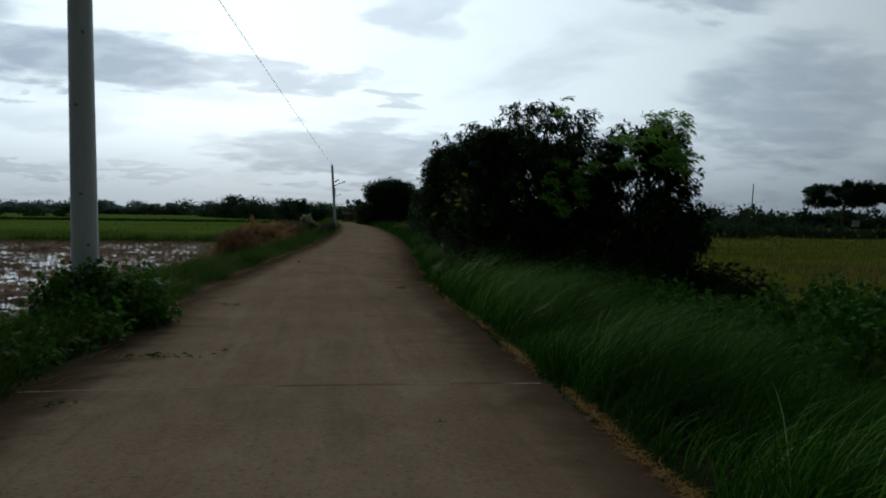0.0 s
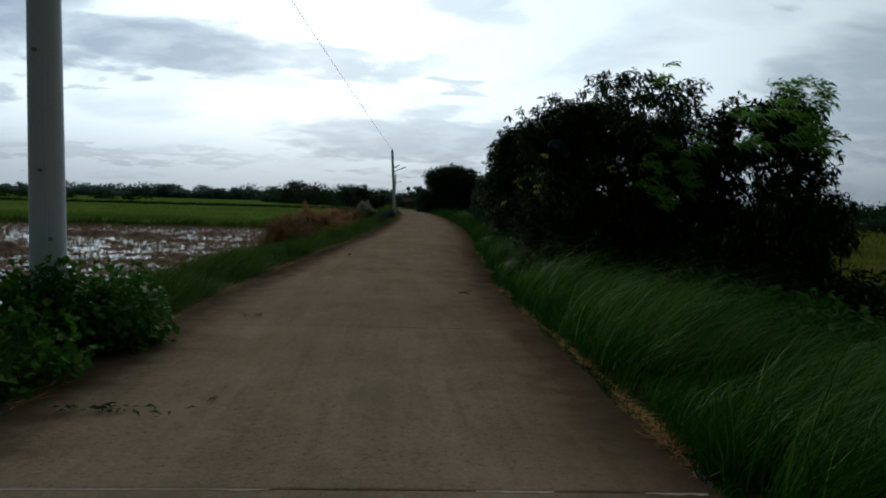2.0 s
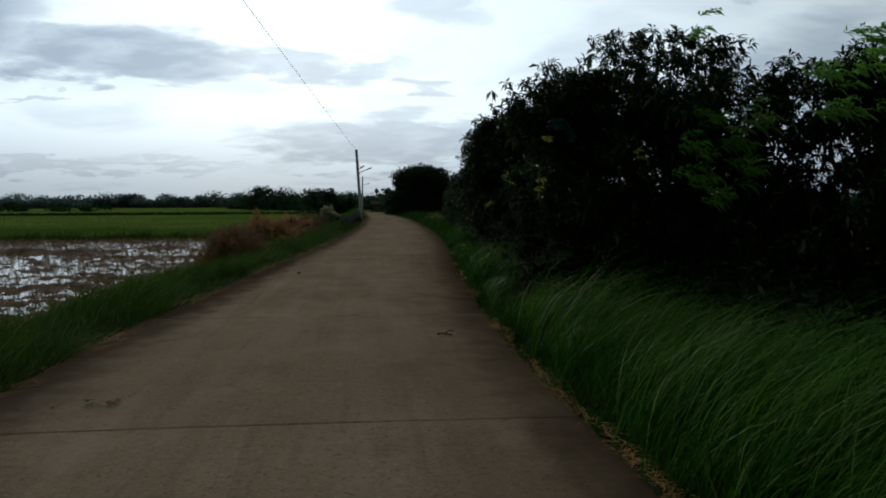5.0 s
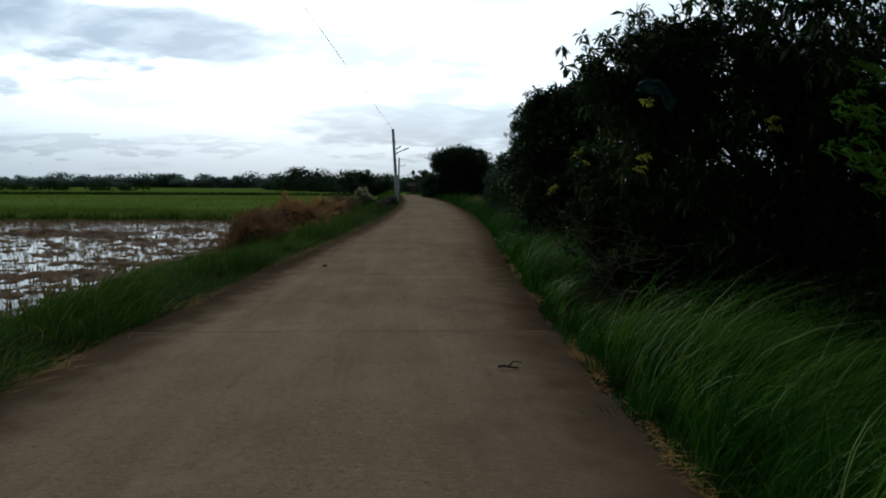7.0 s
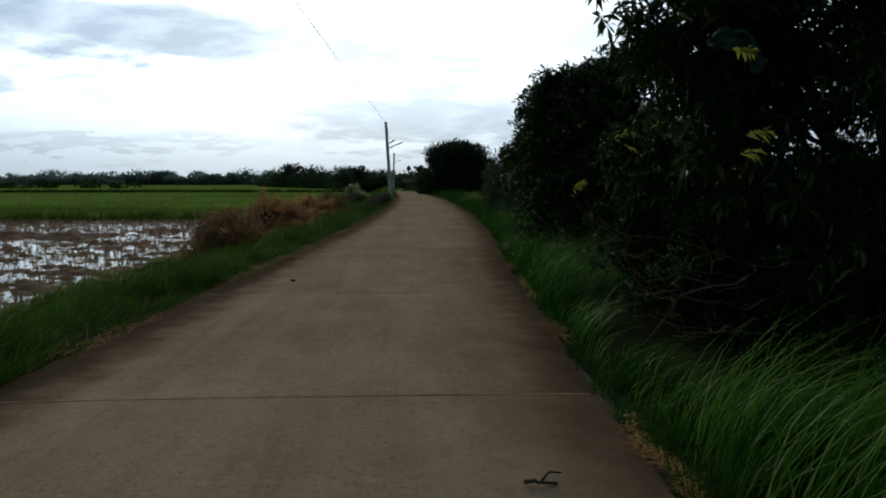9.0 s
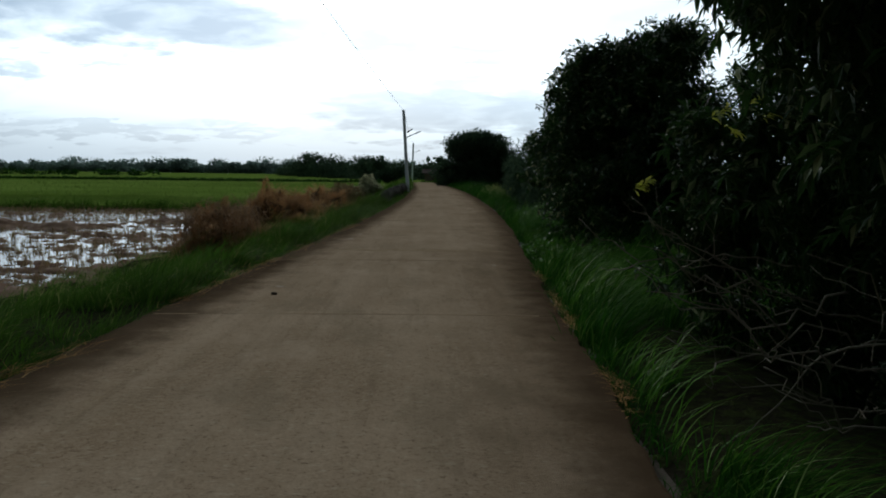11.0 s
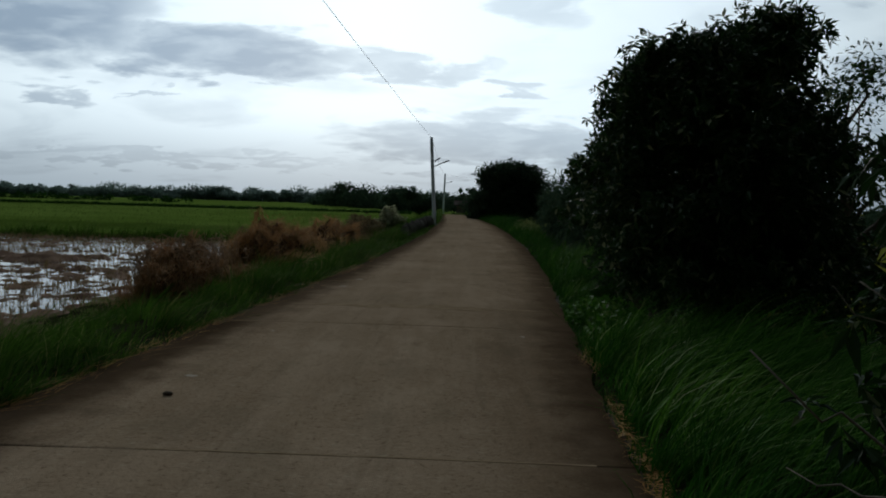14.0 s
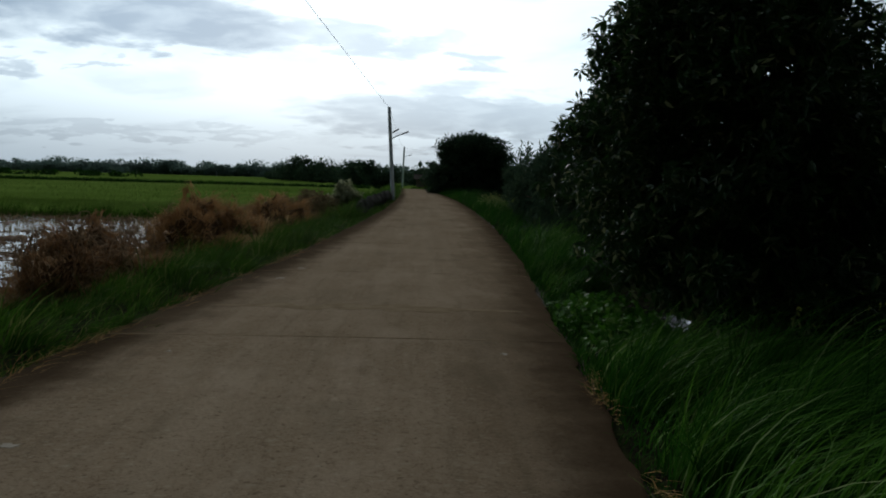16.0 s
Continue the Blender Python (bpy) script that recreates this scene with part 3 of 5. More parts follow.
def road_bed():
    ys = np.arange(-26, 83, 2.0)
    v = []
    for y in ys:
        m, z = float(road_mid(y)), float(road_rise(y))
        h = float(half(y)) + 0.1
        v += [(m - h, y, z - 0.05), (m + h, y, z - 0.05)]
    return v, [[2 * i, 2 * i + 1, 2 * i + 3, 2 * i + 2] for i in range(len(ys) - 1)]


build_ground()
build_mud()
build_road()


# ---- grass ----
def scatter(n, y0, y1, d0, d1, side, power=1.0):
    """Random places beside the road: d metres out from its edge."""
    y = RNG.uniform(y0, y1, n)
    d = d0 + (d1 - d0) * RNG.uniform(0, 1, n) ** power
    x = road_mid(y) + side * (half(y) + d)
    return x, y, d


def grass_strip(name, n, y0, y1, d0, d1, side, height, wind, mat, label, width=0.006, bend=(0.6, 1.0), power=1.0, clump=0.6, spread=0.25, segs=4, mod=None):
    x, y, d = scatter(n, y0, y1, d0, d1, side, power)
    tuft = bumps(x, y, clump, 2.0) + 0.6 * bumps(x, y, clump * 3.1, 6.0)
    keep = RNG.uniform(-1.6, 1.2, n) < tuft + 0.6
    x, y, d, tuft = x[keep], y[keep], d[keep], tuft[keep]
    m = len(x)
    h = height * (0.72 + 0.38 * tuft) * RNG.uniform(0.6, 1.15, m) * np.clip(0.45 + d / 0.5, 0.45, 1.0)
    if mod is not None:
        f = mod(y, d)
        x, y, d, h = x[f > 0.02], y[f > 0.02], d[f > 0.02], (h * f)[f > 0.02]
        m = len(x)
    h = np.clip(h, 0.06, None)
    base = np.stack([x, y, ground_z(x, y) - 0.02], 1)
    lean = np.array([wind]) * RNG.uniform(0.6, 1.25, (m, 1)) + RNG.normal(0, spread, (m, 2))
    me = blade_mesh(name, base, h, lean, RNG.uniform(*bend, m), np.full(m, width) * RNG.uniform(0.7, 1.4, m), mat, segs)
    return tagged(new(name, me), label, "grass", kind="stuff")


def tussocks(name, n, per, y0, y1, d0, d1, side, height, wind, mat, label, width=0.007, mod=None):
    """Grass in tufts: blades fan out of each tuft and bow with the wind."""
    x, y, d = scatter(n, y0, y1, d0, d1, side, 0.85)
    tall = height * RNG.uniform(0.5, 1.15, n) * (0.82 + 0.5 * lumps(x, y, 1.3)) * np.clip(0.5 + d / 0.6, 0.5, 1.0)
    if mod is not None:
        tall = tall * mod(y, d)
    m = np.maximum((per * RNG.uniform(0.5, 1.4, n)).astype(int), 6)
    who = np.repeat(np.arange(n), m)
    off = RNG.normal(0, 0.075, (len(who), 2))
    bx, by = x[who] + off[:, 0], y[who] + off[:, 1]
    h = np.clip(tall[who] * RNG.uniform(0.5, 1.1, len(who)), 0.05, None)
    gone = tall[who] < 0.03
    way = RNG.uniform(0.5, 1.2, (n, 1)) * np.array([wind]) + RNG.normal(0, 0.22, (n, 2))
    lean = way[who] + off * 5.0 + RNG.normal(0, 0.18, (len(who), 2))
    base = np.stack([bx, by, ground_z(bx, by) - 0.02], 1)[~gone]
    h, lean, m = h[~gone], lean[~gone], int((~gone).sum())
    me = blade_mesh(name, base, h, lean, RNG.uniform(0.4, 1.1, m), width * RNG.uniform(0.7, 1.5, m), mat, 3)
    return tagged(new(name, me), label, "grass", kind="stuff")


def thinning(y, d):
    return np.clip(1.25 - 0.28 * d, 0.3, 1.0)


def by_wall(y, d):
    """Grass stays short in front of the rubble wall."""
    return thinning(y, d) * np.where((y > 41) & (y < 53.5) & (d < 0.9), 0.35, 1.0)


GR = "tall fine green grass bent over by the wind"


def under_trees(y, d):
    """Grass is short where weeds grow, and stops under the near tree."""
    low = np.clip(1 - np.abs(y - 24.4) / 2.2, 0, 1)
    f = 1 - 0.74 * np.minimum(low * 2, 1)
    f = np.where((y > 13.8) & (y < 18.6) & (d > 0.46 + 0.3 * lumps(d * 0, y, 0.6)), 0.0, f)
    return np.where((y > 24.5) & (y < 31.5) & (d > 0.8), 0.0, f)


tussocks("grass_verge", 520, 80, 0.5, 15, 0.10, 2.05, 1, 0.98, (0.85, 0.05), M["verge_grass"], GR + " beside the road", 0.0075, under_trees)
grass_strip("grass_verge", 11000, 0.5, 15, 0.2, 1.9, 1, 1.32, (0.80, 0.02), M["verge_lit_tips"], "long arching grass blades over the verge", 0.008, (0.6, 1.1), segs=5, mod=under_trees)
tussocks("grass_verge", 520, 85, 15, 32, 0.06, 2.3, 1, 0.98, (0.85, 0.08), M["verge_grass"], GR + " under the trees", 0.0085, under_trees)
grass_strip("grass_verge", 12000, 15, 32, 0.12, 2.2, 1, 1.20, (0.80, 0.05), M["verge_lit_tips"], "long arching grass blades under the trees", 0.009, (0.6, 1.1), segs=5, mod=under_trees)
grass_strip("grass_verge", 30000, 32, 90, 0.0, 2.8, 1, 0.85, (0.6, 0.15), M["verge_grass"], GR + " towards the far bend", 0.016, (0.3, 0.9), segs=2)
tussocks("grass_verge", 800, 46, 3, 22, 0.02, 3.0, -1, 0.92, (0.62, 0.16), M["left_grass"], "tufts of green grass on the bank of the paddy", 0.0075, thinning)
tussocks("grass_verge", 760, 38, 22, 58, 0.02, 2.8, -1, 0.95, (0.62, 0.16), M["left_grass"], "tufts of green grass on the bank by the straw heaps", 0.012, by_wall)
grass_strip("grass_verge", 16000, 3, 58, 0.0, 3.0, -1, 0.40, (0.4, 0.2), M["left_grass"], "short green grass between the tufts", 0.010, (0.3, 0.9), clump=1.0, spread=0.5, segs=2)
tussocks("grass_verge", 420, 26, 8, 40, 2.7, 4.4, -1, 0.42, (0.4, 0.1), M["margin_grass"], "sparse pale grass along the wet margin of the paddy", 0.010)
grass_strip("grass_verge", 5000, -4, 0.6, 0.05, 2.2, 1, 0.8, (0.7, 0.05), M["verge_grass"], "tall fine green grass at the start of the verge", 0.010, (0.4, 1.0), segs=2)
grass_strip("grass_verge", 6000, -4, 3.2, 0.05, 2.8, -1, 0.7, (0.5, 0.2), M["left_grass"], "green grass on the bank behind the pole", 0.010, (0.3, 0.9), segs=2, mod=thinning)
grass_strip("grass_verge", 6000, 1, 34, -0.02, 0.16, 1, 0.50, (0.35, -0.1), M["verge_grass"], "short grass along the straw edge of the slab", 0.008, (0.5, 1.0), clump=2.2, spread=0.6, segs=3)
grass_strip("grass_verge", 7000, 3, 45, -0.03, 0.14, -1, 0.62, (0.6, 0.1), M["left_grass"], "short grass hanging over the edge of the slab", 0.008, (0.6, 1.1), clump=2.2, spread=0.5, segs=3)
grass_strip("grass_verge", 12000, 58, 92, -0.1, 5.0, -1, 0.75, (0.4, 0.2), M["left_grass"], "green grass on the bank beyond the leaning pole", 0.022, (0.3, 0.9), clump=1.0, spread=0.4, segs=3)
grass_strip("grass_verge", 5000, 81, 92, -1.3, 0.3, 1, 0.7, (0.4, 0.2), M["left_grass"], "green grass where the road turns out of sight", 0.022, (0.3, 0.9), clump=1.0, spread=0.4, segs=3)


# ---- trees ----
def crown_points(lobes, n, shell=0.55, clump=0.42, clumps=90):
    """Leaf places: clumps set mostly near the skin of a few lobes (centre, radii, weight)."""
    w = np.array([l[2] for l in lobes], float)
    pick = np.searchsorted(np.cumsum(w / w.sum()), (np.arange(clumps) + 0.5) / clumps).clip(0, len(lobes) - 1)
    c = np.array([l[0] for l in lobes], float)[pick]
    r = np.array([l[1] for l in lobes], float)[pick]
    way = RNG.normal(0, 1, (clumps, 3))
    way /= np.linalg.norm(way, axis=1, keepdims=True)
    rad = shell + (1 - shell) * RNG.uniform(0, 1, clumps) ** 0.6
    mid = c + way * r * rad[:, None]
    who = RNG.integers(0, clumps, n)
    size = clump * RNG.uniform(0.6, 1.3, clumps)
    off = RNG.normal(0, 1, (n, 3))
    off /= np.linalg.norm(off, axis=1, keepdims=True)
    off *= (RNG.uniform(0, 1, n) ** 0.45 * size[who])[:, None] * [1, 1, 0.85]
    return mid[who] + off, way[who], mid


def limb(a, b, r0, r1, sag=0.0, n=7, wob=0.08):
    s = np.linspace(0, 1, n)[:, None]
    p = np.asarray(a) + (np.asarray(b) - np.asarray(a)) * s
    p[:, 2] += sag * np.sin(np.pi * s[:, 0])
    p[1:-1] += RNG.normal(0, wob, (n - 2, 3))
    return p, np.linspace(r0, r1, n)


def whorls(pos, out, per, wind, droop):
    """Leaf feet and ways: per leaves spread like a star round each twig end, hanging a little and blown by the wind."""
    n = len(pos)
    axis = out * 0.6 + RNG.normal(0, 0.45, (n, 3)) + [wind[0] * 0.6, wind[1] * 0.6, 0.25]
    axis /= np.linalg.norm(axis, axis=1, keepdims=True) + 1e-9
    a = np.cross(axis, RNG.normal(0, 1, (n, 3)))
    a /= np.linalg.norm(a, axis=1, keepdims=True) + 1e-9
    b = np.cross(axis, a)
    ang = np.arange(per)[None] * (2 * np.pi / per) + RNG.normal(0, 0.3, (n, per))
    ring = np.cos(ang)[..., None] * a[:, None] + np.sin(ang)[..., None] * b[:, None]
    way = ring + axis[:, None] * RNG.uniform(0.1, 0.9, (n, per, 1)) + [wind[0] * 0.5, wind[1] * 0.5, -droop]
    feet = pos[:, None] - axis[:, None] * RNG.uniform(0, 0.09, (n, per, 1))
    return feet.reshape(-1, 3), way.reshape(-1, 3)


def tree(name, at, lobes, leaves, leaf, mat, label, trunk_r=0.14, fork=0.9, n_limbs=7, clumps=90, clump=0.42, wind=(0.5, 0.1), droop=0.55, shell=0.5, category="tree", group="", stems=1, near=False, slim=0.30, keep=None, fold=False):
    global RNG
    shared, RNG = RNG, np.random.default_rng(int(abs(at[0]) * 1000 + abs(at[1]) * 77))
    at = np.array(at, float)
    t = thing(name, at, label, category, group)
    pos, out, mids = crown_points(lobes, leaves // 9 if near else leaves, shell, clump, clumps)
    if keep is not None:
        ok = keep(pos[:, 0], pos[:, 1], pos[:, 2])
        pos, out = pos[ok], out[ok]
        mids = mids[keep(mids[:, 0], mids[:, 1], mids[:, 2])]
    floor = ground_z(pos[:, 0], pos[:, 1]) + 0.03
    pos[:, 2] = np.maximum(pos[:, 2], floor + RNG.uniform(0, 0.3, len(pos)))
    if near:
        pos, way = whorls(pos, out, 9, wind, droop)
    else:
        way = out * 0.7 + RNG.normal(0, 0.55, (len(pos), 3)) + [wind[0], wind[1], -droop]
    size = leaf * RNG.uniform(0.6, 1.25, len(pos))
    me = (leaf_mesh if fold else spray_mesh)("crown", pos - at, way, size, size * slim, mat)
    tagged(part("crown", me, None, t), kind="stuff")
    for s in range(stems):
        foot = np.array([RNG.normal(0, 0.12), RNG.normal(0, 0.12), -0.15]) if s else np.array([0, 0, -0.15])
        top = foot + [RNG.normal(0, 0.15), RNG.normal(0, 0.15), fork + 0.15]
        p, r = limb(foot, top, trunk_r * 1.25, trunk_r * 0.8, n=6, wob=0.03)
        part("trunk", raw_mesh("trunk", *tube(p, r, 9), M["bark"], True), None, t)
        ends = mids[RNG.choice(len(mids), n_limbs, replace=False)] - at
        for e in ends:
            p, r = limb(top - [0, 0, RNG.uniform(0, 0.3)], e, trunk_r * 0.6, 0.012, sag=0.12)
            part("branch", raw_mesh("branch", *tube(p, r, 6), M["bark"], True), None, t)
    RNG = shared
    return t


def clear_of_twigs(x, y, z):
    """No leaves where the bare twigs hang over the verge."""
    return (y > 17.6) | (x > 3.35) | (z > 1.75) | ((x > 2.5) & (z > 1.1)) | ((x > 2.8) & (z > 0.75))



# the lowest lobes are dark leaves added for the shade under the tree
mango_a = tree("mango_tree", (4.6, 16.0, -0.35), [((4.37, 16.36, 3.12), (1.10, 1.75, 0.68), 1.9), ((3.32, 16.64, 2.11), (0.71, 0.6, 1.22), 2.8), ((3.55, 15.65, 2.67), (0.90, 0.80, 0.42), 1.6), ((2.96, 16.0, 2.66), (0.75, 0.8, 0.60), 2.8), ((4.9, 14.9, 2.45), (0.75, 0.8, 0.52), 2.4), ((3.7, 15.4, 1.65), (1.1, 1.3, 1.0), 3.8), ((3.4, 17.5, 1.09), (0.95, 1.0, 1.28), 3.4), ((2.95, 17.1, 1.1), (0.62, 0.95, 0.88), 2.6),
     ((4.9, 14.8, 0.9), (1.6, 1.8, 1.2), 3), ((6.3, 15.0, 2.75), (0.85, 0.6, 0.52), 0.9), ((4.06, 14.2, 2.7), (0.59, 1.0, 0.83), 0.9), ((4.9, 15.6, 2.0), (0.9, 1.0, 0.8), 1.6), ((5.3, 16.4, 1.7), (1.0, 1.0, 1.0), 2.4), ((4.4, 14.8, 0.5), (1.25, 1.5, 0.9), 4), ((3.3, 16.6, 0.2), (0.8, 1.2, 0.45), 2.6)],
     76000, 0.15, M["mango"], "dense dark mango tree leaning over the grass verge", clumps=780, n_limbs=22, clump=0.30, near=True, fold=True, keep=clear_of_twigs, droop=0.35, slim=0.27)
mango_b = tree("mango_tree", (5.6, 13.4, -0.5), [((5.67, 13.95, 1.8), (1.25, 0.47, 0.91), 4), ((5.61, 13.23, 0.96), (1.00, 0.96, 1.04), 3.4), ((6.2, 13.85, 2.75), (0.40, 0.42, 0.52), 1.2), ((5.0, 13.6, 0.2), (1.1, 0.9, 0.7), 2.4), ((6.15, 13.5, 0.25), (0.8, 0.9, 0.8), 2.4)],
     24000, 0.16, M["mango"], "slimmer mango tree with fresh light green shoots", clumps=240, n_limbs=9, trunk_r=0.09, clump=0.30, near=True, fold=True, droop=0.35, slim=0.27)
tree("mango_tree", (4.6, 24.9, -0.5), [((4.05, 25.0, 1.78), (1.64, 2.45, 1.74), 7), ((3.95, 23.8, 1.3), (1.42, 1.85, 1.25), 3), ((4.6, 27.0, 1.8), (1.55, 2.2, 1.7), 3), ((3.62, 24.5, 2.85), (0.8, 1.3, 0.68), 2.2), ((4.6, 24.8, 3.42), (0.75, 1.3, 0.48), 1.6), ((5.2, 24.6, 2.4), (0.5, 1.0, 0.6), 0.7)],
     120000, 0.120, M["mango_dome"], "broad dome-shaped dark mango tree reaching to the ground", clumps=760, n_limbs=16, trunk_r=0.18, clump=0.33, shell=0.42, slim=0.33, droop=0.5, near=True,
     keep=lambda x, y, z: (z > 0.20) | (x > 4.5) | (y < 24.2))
tree("acacia_tree", (7.7, 28.4, -0.5), [((7.7, 28.3, 2.9), (1.5, 1.6, 1.25), 4), ((8.4, 28.0, 1.3), (1.6, 1.8, 1.3), 3)],
     5500, 0.13, M["mango_dome"], "airy dark tree behind the dome-shaped mango", clumps=64, n_limbs=12, slim=0.4)
# leaves added as the black shadow beneath the near crowns
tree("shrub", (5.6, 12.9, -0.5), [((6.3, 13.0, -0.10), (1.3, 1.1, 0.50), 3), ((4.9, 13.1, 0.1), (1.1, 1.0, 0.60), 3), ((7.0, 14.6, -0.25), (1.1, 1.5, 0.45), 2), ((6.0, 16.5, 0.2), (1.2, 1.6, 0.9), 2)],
     17000, 0.15, M["mango"], "black-green leaves standing in for deep shade below the near mango trees", clumps=110, category="shrub", fork=0.3, n_limbs=6, trunk_r=0.04, slim=0.4)
# dark leaves added to black out the gaps under the crowns
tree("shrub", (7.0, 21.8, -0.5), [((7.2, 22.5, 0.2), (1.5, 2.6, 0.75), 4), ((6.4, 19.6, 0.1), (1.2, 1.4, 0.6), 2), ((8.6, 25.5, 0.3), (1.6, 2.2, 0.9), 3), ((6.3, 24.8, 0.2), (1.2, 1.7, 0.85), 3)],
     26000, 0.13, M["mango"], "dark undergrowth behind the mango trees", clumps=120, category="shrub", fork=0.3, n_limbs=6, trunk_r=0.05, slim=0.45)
tree("shrub", (6.4, 37.5, -0.4), [((5.0, 34.2, 1.2), (1.6, 2.4, 1.3), 4), ((6.2, 37.5, 0.8), (1.9, 4.0, 1.1), 3), ((7.2, 42, 0.9), (2.2, 4.0, 1.3), 3), ((4.9, 40.0, 1.1), (1.0, 2.6, 1.3), 3), ((5.4, 46.0, 1.2), (1.2, 3.0, 1.3), 3)],
     32000, 0.23, M["far_leaf"], "dark low shrubs along the far verge", clumps=260, category="shrub", fork=0.4)
tree("rain_tree", (5.0, 69, 0.1), [((4.62, 69, 2.4), (2.75, 2.6, 1.8), 5), ((4.3, 69, 3.3), (1.7, 1.5, 0.85), 1.5), ((4.7, 69, 1.0), (3.3, 2.6, 1.2), 4.6)],
     56000, 0.30, M["far_leaf"], "round dark dome-shaped tree at the bend of the road", clumps=520, clump=0.48, n_limbs=8, droop=0.2, shell=0.30)


# ---- poles and wire ----
def pole(at, top, r0, r1, label):
    t = thing("utility_pole", at, label, "pole", "utility poles")
    h = np.array(top, float) - np.array(at, float)
    s = np.linspace(0, 1, 9)
    pts = h[None] * s[:, None]
    pts[0, 2] -= 0.3
    part("shaft", raw_mesh("shaft", *tube(pts, r0 + (r1 - r0) * s, 20), M["steel"], True), None, t)
    cap = tube([h, h + [0, 0, 0.03], h + [0, 0, 0.05]], [r1 * 1.06, r1 * 1.06, r1 * 0.5], 16)
    part("cap", raw_mesh("cap", *cap, M["steel"]), None, t)
    return t


pole_near = pole((-2.95, 8.66, -0.1), (-3.02, 8.66, 6.1), 0.15, 0.115, "tall grey steel utility pole rising out of creepers")
pole_far = pole((-0.28, 54, 0.25), (-0.55, 54, 4.65), 0.10, 0.08, "grey utility pole leaning slightly, with a street lamp")
pole_end = pole((-0.6, 95, 0.25), (-0.5, 95, 4.3), 0.10, 0.08, "distant grey utility pole behind the leaning one")


def wire(a, b, sag, label):
    s = np.linspace(0, 1, 25)
    p = np.asarray(a)[None] * (1 - s)[:, None] + np.asarray(b)[None] * s[:, None]
    p[:, 2] -= sag * 4 * s * (1 - s)
    tagged(new("power_line", raw_mesh("power_line", *tube(p, np.full(25, 0.0062), 5), M["wire"])), label, "cable")


wire((-2.88, 8.66, 5.8), (-0.5, 54, 4.6), 0.08, "thin dark power line strung between the poles")
wire((-0.5, 54, 4.6), (-0.5, 95, 4.25), 0.35, "thin dark power line to the distant pole")


# ---- heaps ----
def heap(name, at, size, n, label, mat, seed, sticks=16, shag=1.0):
    t = thing(name, at, label, "heap", "heaps on the bank")
    rng = np.random.default_rng(seed)
    u, v = np.meshgrid(np.linspace(0, 2 * np.pi, 28, endpoint=False), np.linspace(0, 1, 9))
    lump = 1 + 0.34 * bumps(u * 1.5, v * 5, 1.0, seed)
    r = np.cos(v * np.pi / 2) * lump
    P = np.stack([np.cos(u) * r * size[0], np.sin(u) * r * size[1], np.sin(v * np.pi / 2) * size[2] * 0.9 * lump - 0.15], -1).reshape(-1, 3)
    faces = [[i * 28 + j, i * 28 + (j + 1) % 28, (i + 1) * 28 + (j + 1) % 28, (i + 1) * 28 + j] for i in range(8) for j in range(28)]
    part("mound", raw_mesh("mound", P * 0.90, faces, M["shade_straw"], True), None, t)
    m = n // 42
    ca, cb = rng.uniform(0, 2 * np.pi, m), np.arcsin(rng.uniform(0, 1, m))
    who = rng.integers(0, m, n)
    a, b = ca[who] + rng.normal(0, 0.10, n), np.clip(cb[who] + rng.normal(0, 0.09, n), 0, np.pi / 2)
    wave = 1 + 0.34 * bumps(a * 1.5, b / (np.pi / 2) * 5, 1.0, seed)
    base = np.stack([np.cos(a) * np.cos(b) * size[0] * wave, np.sin(a) * np.cos(b) * size[1] * wave, np.sin(b) * size[2] * 0.88 * wave - 0.12], 1)
    drape = np.stack([np.cos(ca), np.sin(ca)], 1) * 0.7 + rng.normal(0, 0.5, (m, 2)) + [0.35, -0.1]
    lean = drape[who] + rng.normal(0, 0.14, (n, 2))
    tall = (rng.uniform(0.25, 0.75, m) * shag)[who] * rng.uniform(0.5, 1.1, n)
    bow = rng.uniform(0.9, 1.65, m)[who]
    me = blade_mesh("straw", base, tall, lean, bow, np.full(n, 0.016) * rng.uniform(0.6, 1.5, n), mat, 4)
    tagged(part("straw", me, None, t), kind="stuff")
    for _ in range(sticks):
        k = rng.uniform(0, 2 * np.pi)
        p0 = np.array([np.cos(k) * size[0] * 0.98, np.sin(k) * size[1] * rng.uniform(0.3, 0.95), -0.05])
        p1 = np.array([np.cos(k) * size[0] * 0.3 + rng.normal(0, 0.25), p0[1] + rng.normal(0, 0.5), size[2] * rng.uniform(0.70, 1.02)])
        p, r = limb(p0, p1, 0.014, 0.005, sag=0.34, n=9, wob=0.05)
        fork, fr = limb(p[3], p[3] + np.array([rng.normal(0, 0.3), rng.normal(0, 0.4), rng.uniform(0.1, 0.45)]), 0.008, 0.004, n=5, wob=0.03)
        part("stick", raw_mesh("stick", *joined([tube(p, r, 5), tube(fork, fr, 4)]), M["dead_wood"], True), None, t)
    return t


heap("brush_heap", (-3.62, 27.4, -0.40), (0.80, 1.35, 1.12), 6500, "heap of dry brown twigs and pale vines on the paddy bank", M["dead_vine"], 3, 85, 0.6)
heap("straw_heap", (-3.55, 32.9, -0.40), (1.05, 2.1, 1.34), 8500, "tall heap of dry tan straw on the paddy bank", M["brown_stalk"], 5, 26, 0.75)
heap("straw_heap", (-3.10, 38.6, -0.35), (0.85, 2.5, 1.18), 6500, "long heap of dry tan straw beside the bank grass", M["brown_stalk"], 8, 20, 0.75)


